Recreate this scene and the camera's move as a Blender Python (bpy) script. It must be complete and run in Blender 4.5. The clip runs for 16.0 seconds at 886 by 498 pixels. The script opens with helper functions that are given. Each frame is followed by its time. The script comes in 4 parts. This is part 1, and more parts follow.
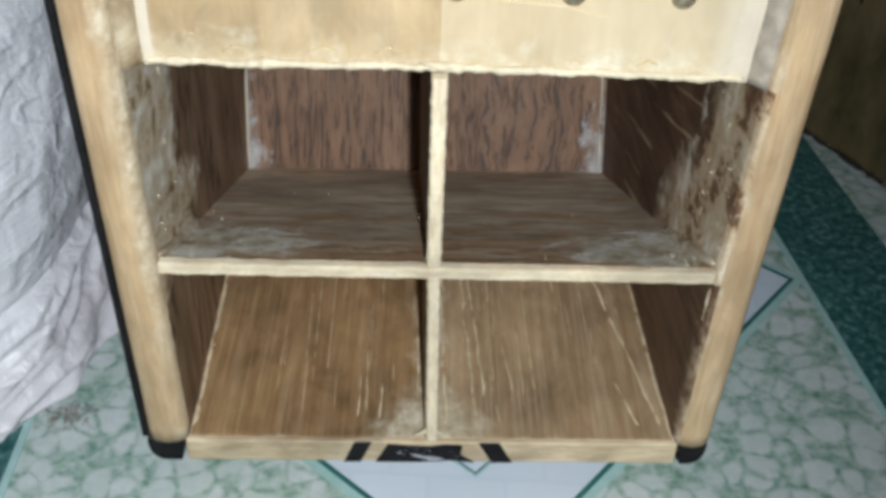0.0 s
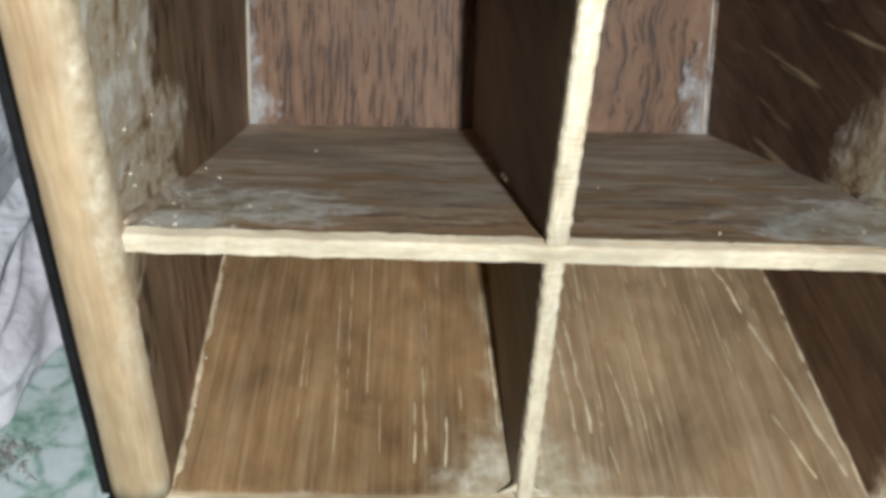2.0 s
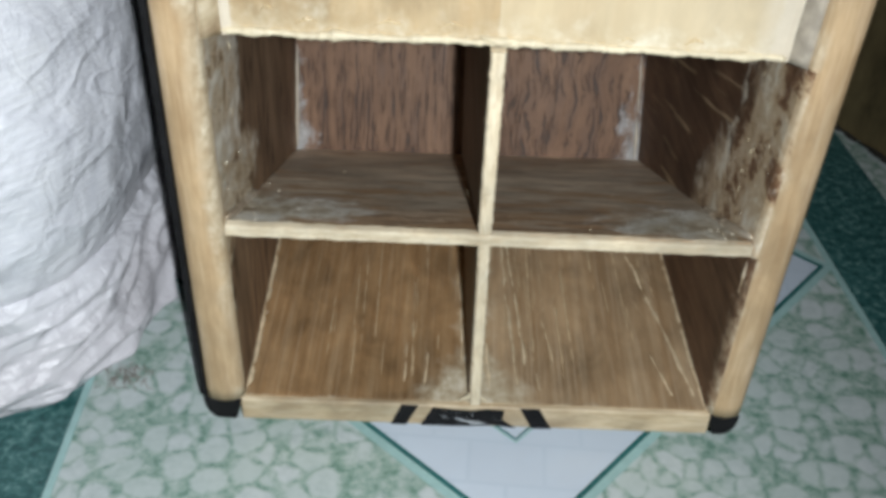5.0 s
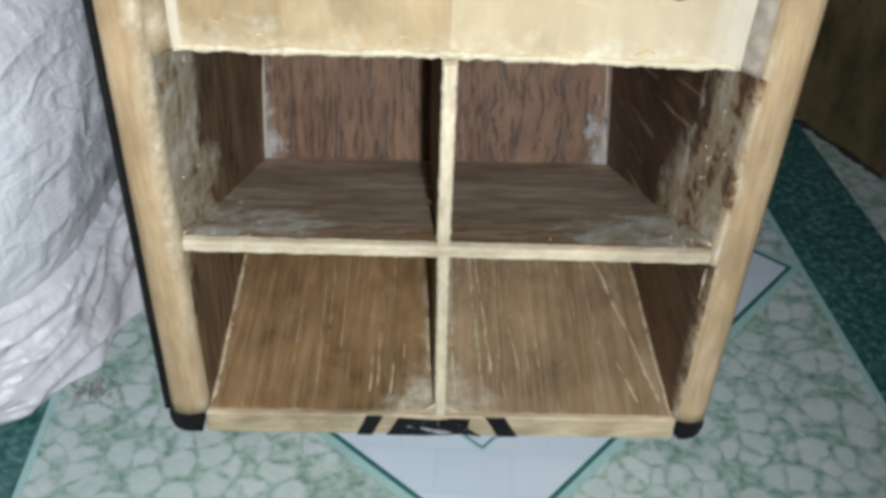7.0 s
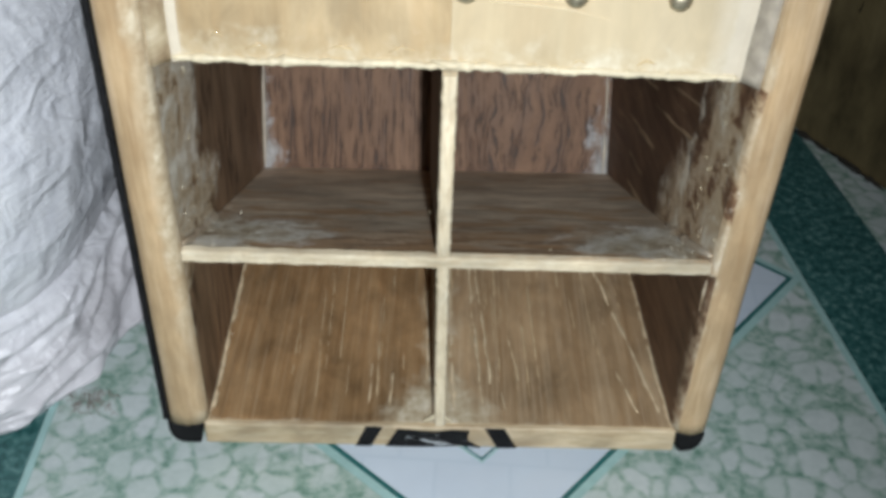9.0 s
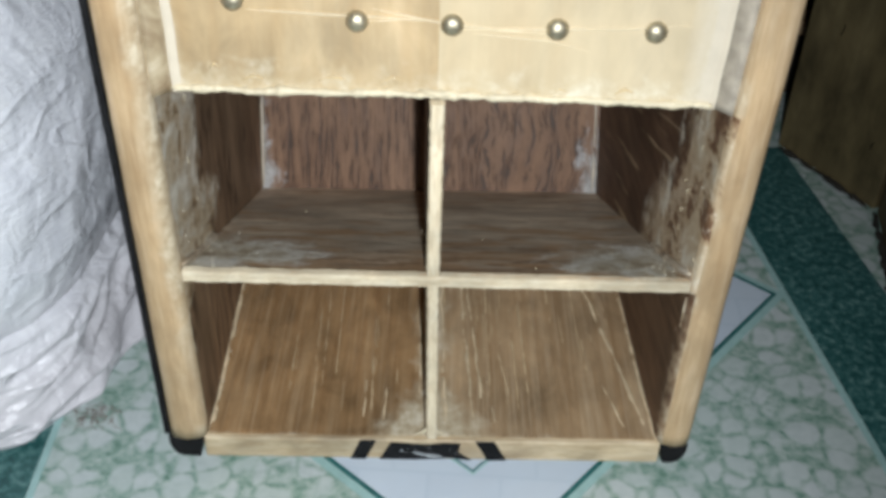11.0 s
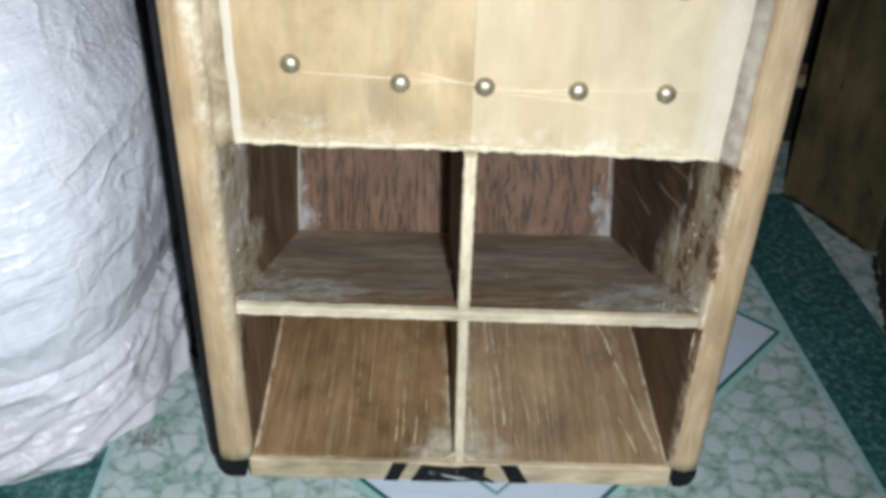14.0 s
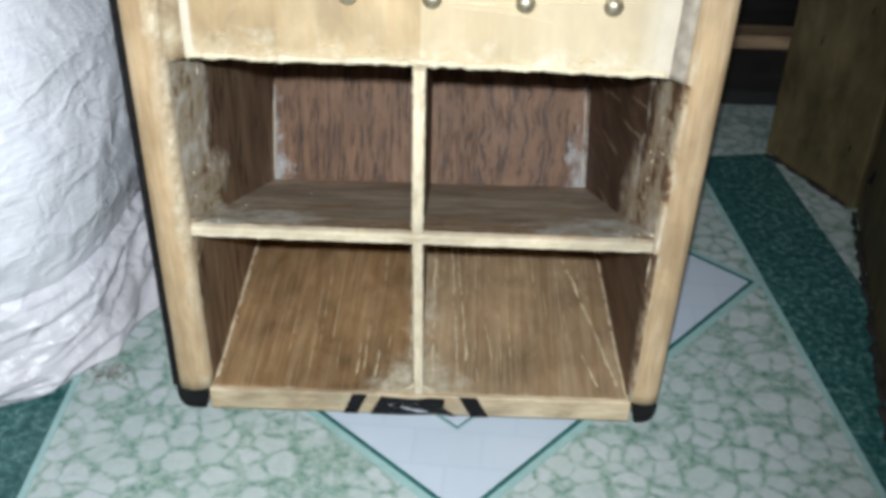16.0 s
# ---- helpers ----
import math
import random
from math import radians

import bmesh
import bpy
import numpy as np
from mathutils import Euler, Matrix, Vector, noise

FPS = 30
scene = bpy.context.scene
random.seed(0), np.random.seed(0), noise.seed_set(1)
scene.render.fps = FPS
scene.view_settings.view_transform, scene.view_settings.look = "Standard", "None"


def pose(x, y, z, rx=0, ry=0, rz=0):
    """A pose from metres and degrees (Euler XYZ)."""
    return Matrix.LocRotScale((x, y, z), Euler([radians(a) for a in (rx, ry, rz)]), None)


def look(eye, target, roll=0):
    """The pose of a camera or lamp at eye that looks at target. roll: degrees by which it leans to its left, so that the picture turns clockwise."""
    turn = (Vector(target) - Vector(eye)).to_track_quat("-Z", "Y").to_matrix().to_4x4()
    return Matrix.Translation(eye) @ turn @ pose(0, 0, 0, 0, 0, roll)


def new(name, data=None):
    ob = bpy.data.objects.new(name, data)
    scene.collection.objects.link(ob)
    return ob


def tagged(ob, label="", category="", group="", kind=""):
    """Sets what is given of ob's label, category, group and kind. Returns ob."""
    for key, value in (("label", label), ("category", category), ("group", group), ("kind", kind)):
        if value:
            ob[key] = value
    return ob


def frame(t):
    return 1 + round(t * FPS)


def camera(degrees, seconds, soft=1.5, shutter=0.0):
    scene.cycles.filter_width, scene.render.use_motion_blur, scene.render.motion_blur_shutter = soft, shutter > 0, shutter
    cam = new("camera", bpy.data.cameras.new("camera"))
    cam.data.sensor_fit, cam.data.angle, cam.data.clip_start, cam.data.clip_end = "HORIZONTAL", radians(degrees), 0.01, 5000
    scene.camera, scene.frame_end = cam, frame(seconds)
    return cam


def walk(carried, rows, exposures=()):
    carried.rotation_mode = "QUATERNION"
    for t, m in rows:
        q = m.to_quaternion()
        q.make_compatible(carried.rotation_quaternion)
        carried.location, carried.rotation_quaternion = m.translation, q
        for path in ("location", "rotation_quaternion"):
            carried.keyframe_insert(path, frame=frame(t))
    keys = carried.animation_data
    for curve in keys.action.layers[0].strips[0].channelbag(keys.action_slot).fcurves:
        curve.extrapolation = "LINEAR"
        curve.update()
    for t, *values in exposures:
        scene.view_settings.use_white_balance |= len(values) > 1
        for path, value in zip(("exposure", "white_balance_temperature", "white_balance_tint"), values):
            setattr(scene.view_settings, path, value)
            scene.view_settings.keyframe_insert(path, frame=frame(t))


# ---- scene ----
cam = camera(47.8, 16.0, soft=4.0)
PATH = [
    (0, (-0.005, -0.424, 0.512), (0.03, 1.162, -0.706), 2.0),
    (0.5, (-0.009, -0.401, 0.489), (0.042, 1.193, -0.718), 2.2),
    (1, (-0.013, -0.373, 0.47), (0.045, 1.213, -0.748), 2.5),
    (1.5, (-0.023, -0.342, 0.43), (0.037, 1.26, -0.765), 3.2),
    (2, (-0.052, -0.274, 0.382), (0.019, 1.309, -0.839), 3.2),
    (2.5, (-0.048, -0.249, 0.381), (-0.06, 1.304, -0.879), 1.5),
    (3, (-0.042, -0.253, 0.391), (-0.068, 1.318, -0.846), 1.2),
    (3.5, (-0.032, -0.261, 0.393), (-0.063, 1.332, -0.816), 1.0),
    (4, (-0.03, -0.308, 0.425), (-0.034, 1.296, -0.77), 1.9),
    (4.5, (-0.031, -0.406, 0.471), (-0.05, 1.22, -0.693), 1.1),
    (5, (-0.023, -0.461, 0.513), (-0.026, 1.131, -0.698), 2.4),
    (7.3, (-0.005, -0.452, 0.52), (0.012, 1.137, -0.696), 1.9),
    (7.5, (-0.006, -0.45, 0.519), (0.008, 1.143, -0.69), 1.8),
    (8, (-0.007, -0.45, 0.517), (0.011, 1.144, -0.69), 1.8),
    (8.5, (-0.005, -0.45, 0.518), (0.006, 1.146, -0.687), 1.6),
    (9, (-0.005, -0.453, 0.52), (0.011, 1.146, -0.682), 2.0),
    (11.3, (0.002, -0.472, 0.539), (0.014, 1.149, -0.633), 1.7),
    (11.5, (0.001, -0.473, 0.54), (0.011, 1.151, -0.626), 2.0),
    (12, (0.002, -0.475, 0.545), (0.005, 1.158, -0.609), 2.1),
    (12.5, (0.005, -0.475, 0.538), (0.016, 1.173, -0.595), 1.8),
    (13, (0.003, -0.478, 0.541), (0.023, 1.17, -0.592), 2.1),
    (13.5, (-0.006, -0.485, 0.547), (0.008, 1.167, -0.581), 2.0),
    (14, (-0.011, -0.521, 0.571), (-0.023, 1.141, -0.542), 1.6),
    (14.5, (0.042, -0.543, 0.584), (-0.037, 1.118, -0.526), 0.7),
    (15, (0.062, -0.524, 0.519), (0.01, 1.169, -0.545), 1.1),
    (15.5, (0.05, -0.545, 0.521), (0.023, 1.131, -0.57), 1.6),
    (16, (0.032, -0.55, 0.526), (-0.014, 1.118, -0.576), 1.4),
]
EXPOSURES = [(0.0, 0.1, 6400, 10), (1.0, 0.12, 6400, 10), (1.6, 0.12, 6500, 10), (2.1, 0.45, 6450, 10), (2.6, 0.6, 6250, 10), (3.0, 0.5, 5900, 10), (3.5, 0.22, 5650, 11), (4.2, 0.15, 5800, 10),
             (4.8, 0.05, 6450, 10), (7.5, 0.02, 6400, 10), (11.5, 0.12, 6400, 10), (12.5, 0.2, 6350, 10), (13.6, 0.2, 6200, 10), (14.3, 0.05, 6250, 10), (15.2, 0.36, 6250, 10), (16.0, 0.25, 6350, 10)]
walk(cam, [(t, look(eye, target, roll)) for t, eye, target, roll in PATH], EXPOSURES)

# ---- light: the torch of the filming phone in a dark room ----
world = bpy.data.worlds.new("room_dark")
world.use_nodes = True
world.node_tree.nodes["Background"].inputs[0].default_value = (0.5, 0.55, 0.6, 1)
world.node_tree.nodes["Background"].inputs[1].default_value = 0.02
scene.world = world
torch = bpy.data.lights.new("torch", "SPOT")
torch.energy, torch.shadow_soft_size, torch.color = 25.6, 0.006, (0.93, 0.98, 1.0)
torch.spot_size, torch.spot_blend = radians(96), 1.0
torch_ob = new("torch", torch)
torch_ob.matrix_world = look((0.028, -0.555, 0.558), (-0.125, 0.05, 0.12))


# ---- materials ----
def mat_new(name):
    m = bpy.data.materials.new(name)
    m.use_nodes = True
    nt = m.node_tree
    return m, nt, nt.nodes["Principled BSDF"]


class Net:
    """Small helper to wire shader nodes."""

    def __init__(self, nt):
        self.nt = nt
        self.co = nt.nodes.new("ShaderNodeTexCoord").outputs["Object"]

    def link(self, a, b):
        self.nt.links.new(a, b)

    def mapped(self, scale=(1, 1, 1), rot=(0, 0, 0), loc=(0, 0, 0)):
        n = self.nt.nodes.new("ShaderNodeMapping")
        n.inputs["Scale"].default_value, n.inputs["Rotation"].default_value, n.inputs["Location"].default_value = scale, rot, loc
        self.link(self.co, n.inputs["Vector"])
        return n.outputs[0]

    def streaked(self, rot, scale):
        """Turned first, then stretched: grain that runs aslant."""
        n = self.nt.nodes.new("ShaderNodeMapping")
        n.inputs["Scale"].default_value = scale
        self.link(self.mapped((1, 1, 1), rot), n.inputs["Vector"])
        return n.outputs[0]

    def noise(self, vec, scale=5.0, detail=6.0, rough=0.6, distort=0.0):
        n = self.nt.nodes.new("ShaderNodeTexNoise")
        for k, v in (("Scale", scale), ("Detail", detail), ("Roughness", rough), ("Distortion", distort)):
            n.inputs[k].default_value = v
        self.link(vec, n.inputs["Vector"])
        return n.outputs["Fac"]

    def voronoi(self, vec, scale, feature="F1", rand=1.0):
        n = self.nt.nodes.new("ShaderNodeTexVoronoi")
        n.feature = feature
        n.inputs["Scale"].default_value, n.inputs["Randomness"].default_value = scale, rand
        self.link(vec, n.inputs["Vector"])
        return n

    def ramp(self, fac, stops):
        n = self.nt.nodes.new("ShaderNodeValToRGB")
        el = n.color_ramp.elements
        while len(el) < len(stops):
            el.new(0.5)
        for e, (p, c) in zip(el, stops):
            e.position = p
            e.color = (*c, 1) if len(c) == 3 else c
        self.link(fac, n.inputs[0])
        return n.outputs[0]

    def span(self, fac, a, b, lo=0.0, hi=1.0):
        n = self.nt.nodes.new("ShaderNodeMapRange")
        for k, v in zip(("From Min", "From Max", "To Min", "To Max"), (a, b, lo, hi)):
            n.inputs[k].default_value = v
        self.link(fac, n.inputs["Value"])
        return n.outputs[0]

    def mix(self, fac, a, b, mode="MIX"):
        n = self.nt.nodes.new("ShaderNodeMix")
        n.data_type, n.blend_type = "RGBA", mode
        for sock, v in ((n.inputs["Factor"], fac), (n.inputs[6], a), (n.inputs[7], b)):
            if isinstance(v, (int, float)):
                sock.default_value = v
            elif isinstance(v, tuple):
                sock.default_value = (*v, 1)
            else:
                self.link(v, sock)
        return n.outputs[2]

    def math(self, op, a, b=0.0):
        n = self.nt.nodes.new("ShaderNodeMath")
        n.operation = op
        for sock, v in zip(n.inputs, (a, b)):
            if isinstance(v, (int, float)):
                sock.default_value = v
            else:
                self.link(v, sock)
        return n.outputs[0]

    def axis(self, i):
        n = self.nt.nodes.new("ShaderNodeSeparateXYZ")
        self.link(self.co, n.inputs[0])
        return n.outputs[i]

    def combine(self, x, y, z):
        n = self.nt.nodes.new("ShaderNodeCombineXYZ")
        for sock, v in zip(n.inputs, (x, y, z)):
            if isinstance(v, (int, float)):
                sock.default_value = v
            else:
                self.link(v, sock)
        return n.outputs[0]

    def bump(self, height, bsdf, strength=0.3, dist=0.001):
        n = self.nt.nodes.new("ShaderNodeBump")
        n.inputs["Strength"].default_value, n.inputs["Distance"].default_value = strength, dist
        self.link(height, n.inputs["Height"])
        self.link(n.outputs[0], bsdf.inputs["Normal"])


def stretch(axis, along, across, still=None):
    v = [across] * 3
    v[axis] = along
    if still is not None:
        v[still] = along * 0.2
    return tuple(v)


def wood(name, dark, mid, light, axis, across=60.0, along=3.0, rough=0.6, pores=0.5, patch=0.5, pore_col=(0.02, 0.012, 0.008), bump=0.35, gloss=0.3, still=None, wander=0.1):
    """Grained wood: grain runs along the axis given; two scales of grain, pores and broad patches."""
    m, nt, bs = mat_new(name)
    k = Net(nt)
    g1 = k.noise(k.mapped(stretch(axis, along, across, still)), 1.0, 7, 0.65, 0.25)
    g2 = k.noise(k.mapped(stretch(axis, along * 2.2, across * 5, still), loc=(3, 7, 1)), 1.0, 4, 0.6)
    g = k.math("ADD", k.math("MULTIPLY", g1, 0.7), k.math("MULTIPLY", g2, 0.3))
    col = k.ramp(g, [(0.32, dark), (0.5, mid), (0.68, light)])
    blotch = k.noise(k.mapped(stretch(axis, 22, 42), loc=(7, 2, 5)), 1.0, 5, 0.65, 0.4)
    cloud = k.math("ADD", k.math("MULTIPLY", k.noise(k.mapped((9, 9, 9)), 1.0, 3, 0.5), 0.5), k.math("MULTIPLY", blotch, 0.5))
    broad = k.span(cloud, 0.36, 0.64, 1.0 - patch, 1.0 + patch * 0.4)
    comb = nt.nodes.new("ShaderNodeCombineColor")
    for s in comb.inputs:
        k.link(broad, s)
    col = k.mix(1.0, col, comb.outputs[0], "MULTIPLY")
    pr = k.noise(k.mapped(stretch(axis, along * 1.3, across * 3.2, still), loc=(1, 2, 9)), 1.0, 3, 0.6, wander)
    pm = k.math("MULTIPLY", k.span(pr, 0.52, 0.64), pores)
    col = k.mix(pm, col, pore_col)
    k.link(col, bs.inputs["Base Color"])
    k.link(k.span(g1, 0.3, 0.7, rough - 0.12, rough + 0.1), bs.inputs["Roughness"])
    bs.inputs["Specular IOR Level"].default_value = gloss
    k.bump(g, bs, bump, 0.0008)
    return m


M_EDGE = wood("plywood_edge", (0.44, 0.29, 0.155), (0.56, 0.40, 0.235), (0.71, 0.55, 0.37), 2, 120, 12, 0.45, 0.35, 0.32, (0.36, 0.225, 0.12))
M_EDGE_X = wood("plywood_edge_flat", (0.43, 0.31, 0.18), (0.58, 0.46, 0.30), (0.73, 0.62, 0.45), 0, 150, 30, 0.5, 0.3, 0.5, (0.34, 0.22, 0.12))
M_RAW = wood("raw_cut_edge", (0.60, 0.49, 0.33), (0.76, 0.65, 0.47), (0.86, 0.78, 0.61), 0, 200, 60, 0.8, 0.35, 0.45, (0.46, 0.33, 0.20))
M_RAW_Z = wood("raw_cut_edge_upright", (0.60, 0.49, 0.33), (0.76, 0.65, 0.47), (0.86, 0.78, 0.61), 2, 200, 60, 0.8, 0.35, 0.45, (0.46, 0.33, 0.20))
M_BAFFLE = wood("pale_veneer", (0.49, 0.345, 0.185), (0.58, 0.435, 0.258), (0.64, 0.51, 0.33), 2, 26, 5.0, 0.5, 0.3, 0.35, (0.46, 0.31, 0.165), bump=0.15)
M_BAFFLE_B = wood("pale_veneer_light", (0.55, 0.42, 0.26), (0.615, 0.50, 0.325), (0.65, 0.54, 0.37), 2, 16, 1.8, 0.5, 0.15, 0.22, (0.51, 0.38, 0.23), bump=0.15)
M_FLOORWOOD_R = wood("grey_brown_floor_veneer", (0.265, 0.165, 0.086), (0.35, 0.238, 0.136), (0.44, 0.322, 0.20), 1, 150, 7.0, 0.5, 0.28, 0.5, (0.56, 0.45, 0.32))
M_FLOORWOOD = wood("brown_veneer", (0.235, 0.13, 0.058), (0.335, 0.203, 0.098), (0.43, 0.285, 0.152), 1, 150, 8.0, 0.5, 0.2, 0.55, (0.50, 0.39, 0.26))
M_SHELF = wood("grey_brown_veneer", (0.54, 0.42, 0.30), (0.75, 0.625, 0.475), (0.90, 0.79, 0.63), 0, 95, 16.0, 0.5, 0.6, 0.5, (0.20, 0.115, 0.07), wander=0.8)


def figured_back():
    """Red-brown veneer: thin dark vessels, straight on one half and in pointed arches on the other."""
    m, nt, bs = mat_new("red_brown_veneer")
    k = Net(nt)
    x, z = k.axis(0), k.axis(2)
    warp = k.math("MULTIPLY", k.math("SUBTRACT", k.noise(k.mapped((26, 0, 17)), 1.0, 4, 0.55), 0.5), 0.020)
    arch = k.math("SUBTRACT", k.math("ADD", x, k.math("MULTIPLY", warp, 1.1)), k.math("MULTIPLY", k.math("ABSOLUTE", k.math("SUBTRACT", x, 0.04)), 0.35))
    straight = k.math("ADD", x, k.math("MULTIPLY", warp, 0.35))
    half = k.span(x, -0.006, 0.022)
    u = k.math("ADD", k.math("MULTIPLY", half, arch), k.math("MULTIPLY", k.math("SUBTRACT", 1.0, half), straight))
    fine = k.noise(k.combine(k.math("MULTIPLY", u, 480), 0.0, k.math("MULTIPLY", z, 44)), 1.0, 3, 0.6)
    wide = k.noise(k.combine(k.math("MULTIPLY", u, 130), 4.0, k.math("MULTIPLY", z, 11)), 1.0, 4, 0.6)
    cloud = k.noise(k.mapped((24, 24, 18), loc=(5, 1, 2)), 1.0, 4, 0.6)
    col = k.ramp(k.math("ADD", k.math("MULTIPLY", wide, 0.65), k.math("MULTIPLY", cloud, 0.35)), [(0.36, (0.135, 0.070, 0.040)), (0.5, (0.205, 0.111, 0.064)), (0.64, (0.29, 0.168, 0.102))])
    thick = k.math("MULTIPLY", k.span(wide, 0.60, 0.40), 0.10)
    dark = k.span(k.math("ADD", fine, thick), 0.56, 0.66)
    k.link(k.mix(k.math("MULTIPLY", dark, 0.75), col, (0.030, 0.016, 0.011)), bs.inputs["Base Color"])
    k.link(k.span(wide, 0.3, 0.7, 0.42, 0.62), bs.inputs["Roughness"])
    bs.inputs["Specular IOR Level"].default_value = 0.3
    k.bump(k.math("SUBTRACT", wide, dark), bs, 0.3, 0.0006)
    return m


M_BACK = figured_back()
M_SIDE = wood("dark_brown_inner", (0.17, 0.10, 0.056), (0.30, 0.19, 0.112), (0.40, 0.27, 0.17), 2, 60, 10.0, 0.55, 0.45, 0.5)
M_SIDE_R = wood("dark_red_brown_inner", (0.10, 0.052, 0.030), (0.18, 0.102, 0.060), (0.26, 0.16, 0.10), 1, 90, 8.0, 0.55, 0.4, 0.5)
M_DIV = wood("divider_face", (0.12, 0.075, 0.05), (0.22, 0.15, 0.10), (0.32, 0.23, 0.16), 1, 60, 5.0, 0.6, 0.4, 0.4)


def add_resin(m, fac_of, lo, mid, hi, streak, soft=0.3, wisps=0.0, swirl=0.4):
    """Smears of dried resin over a board: cloudy streaks where fac_of says, with thin pale wisps."""
    nt = m.node_tree
    k = Net(nt)
    bs = nt.nodes["Principled BSDF"]
    base = bs.inputs["Base Color"].links[0].from_socket
    n1 = k.noise(k.streaked(*streak), 1.0, 7, 0.68 - swirl * 0.05, swirl)
    n2 = k.noise(k.mapped((240, 240, 240)), 1.0, 3, 0.6)
    col = k.ramp(k.math("ADD", k.math("MULTIPLY", n1, 0.7), k.math("MULTIPLY", n2, 0.3)), [(0.38, lo), (0.51, mid), (0.64, hi)])
    f = k.math("MULTIPLY", k.span(fac_of(k, n1), 0.0, soft), 0.9)
    if wisps:
        w = k.noise(k.mapped((38, 38, 38), loc=(2, 8, 1)), 1.0, 5, 0.6, 2.2)
        thin = k.span(k.math("ABSOLUTE", k.math("SUBTRACT", w, 0.5)), 0.0, 0.05, wisps, 0.0)
        col = k.mix(thin, col, hi)
        k.link(k.math("SUBTRACT", 0.62, k.math("MULTIPLY", f, 0.36)), bs.inputs["Roughness"])
        under = bs.inputs["Normal"].links[0].from_socket
        bp = nt.nodes.new("ShaderNodeBump")
        bp.inputs["Strength"].default_value, bp.inputs["Distance"].default_value = 0.22, 0.002
        k.link(k.math("MULTIPLY", f, k.math("ADD", n1, k.math("MULTIPLY", w, 0.8))), bp.inputs["Height"])
        k.link(under, bp.inputs["Normal"])
        k.link(bp.outputs[0], bs.inputs["Normal"])
    k.link(k.mix(f, base, col), bs.inputs["Base Color"])


def crust(m, cover, patches, fleck=0.5, edge=0.010, size=(36, 20, 30)):
    """Dried resin over a board. cover: metres inside its outline, by node; patches: (threshold, colour) over a cloudy field."""
    nt = m.node_tree
    k = Net(nt)
    bs = nt.nodes["Principled BSDF"]
    base = bs.inputs["Base Color"].links[0].from_socket
    big = k.noise(k.mapped(size, loc=(3, 1, 4)), 1.0, 6, 0.64, 0.7)
    small = k.noise(k.mapped((150, 80, 120), loc=(1, 6, 2)), 1.0, 4, 0.65, 0.5)
    ragged = k.math("ADD", k.math("MULTIPLY", k.math("SUBTRACT", big, 0.5), 0.085), k.math("MULTIPLY", k.math("SUBTRACT", small, 0.5), 0.020))
    f = k.span(k.math("ADD", cover(k), ragged), -edge, edge)
    col = k.ramp(k.math("ADD", k.math("MULTIPLY", big, 0.66), k.math("MULTIPLY", small, 0.34)), patches)
    vein = k.span(k.math("ABSOLUTE", k.math("SUBTRACT", k.noise(k.mapped((46, 46, 34), loc=(2, 8, 1)), 1.0, 4, 0.55, 1.6), 0.5)), 0.0, 0.028, 1.0, 0.0)
    col = k.mix(k.math("MULTIPLY", k.math("MULTIPLY", vein, fleck), k.span(small, 0.42, 0.6)), col, patches[-1][1])
    spot = k.math("MULTIPLY", k.span(k.voronoi(k.mapped((1, 1, 0.7)), 210.0).outputs["Distance"], 0.30, 0.16), k.span(big, 0.50, 0.62))
    col = k.mix(k.math("MULTIPLY", spot, fleck), col, (0.92, 0.88, 0.76))
    k.link(k.mix(k.math("MULTIPLY", f, 0.94), base, col), bs.inputs["Base Color"])
    k.link(k.math("SUBTRACT", 0.60, k.math("MULTIPLY", f, k.span(small, 0.35, 0.65, 0.12, 0.36))), bs.inputs["Roughness"])
    under = bs.inputs["Normal"].links[0].from_socket
    bp = nt.nodes.new("ShaderNodeBump")
    bp.inputs["Strength"].default_value, bp.inputs["Distance"].default_value = 0.4, 0.002
    k.link(k.math("MULTIPLY", f, k.math("ADD", big, k.math("MULTIPLY", small, 0.5))), bp.inputs["Height"])
    k.link(under, bp.inputs["Normal"])
    k.link(bp.outputs[0], bs.inputs["Normal"])


def over_shelf(k):
    """Positive above the sloping shelf, in metres."""
    return k.math("SUBTRACT", k.math("ADD", k.axis(2), k.math("MULTIPLY", k.axis(1), 0.443)), 0.168)


def left_cover(k):
    reach = k.math("ADD", k.span(k.math("ABSOLUTE", k.math("SUBTRACT", k.axis(2), 0.155)), 0.0, 0.035, 0.036, 0.0), 0.082)
    low = k.span(over_shelf(k), -0.004, 0.004, -0.085, 0.0)
    return k.math("ADD", k.math("SUBTRACT", reach, k.axis(1)), low)


def right_cover(k):
    reach = k.span(k.axis(2), 0.13, 0.27, 0.118, 0.050)
    low = k.span(over_shelf(k), -0.004, 0.004, -0.12, 0.0)
    return k.math("ADD", k.math("SUBTRACT", reach, k.axis(1)), low)


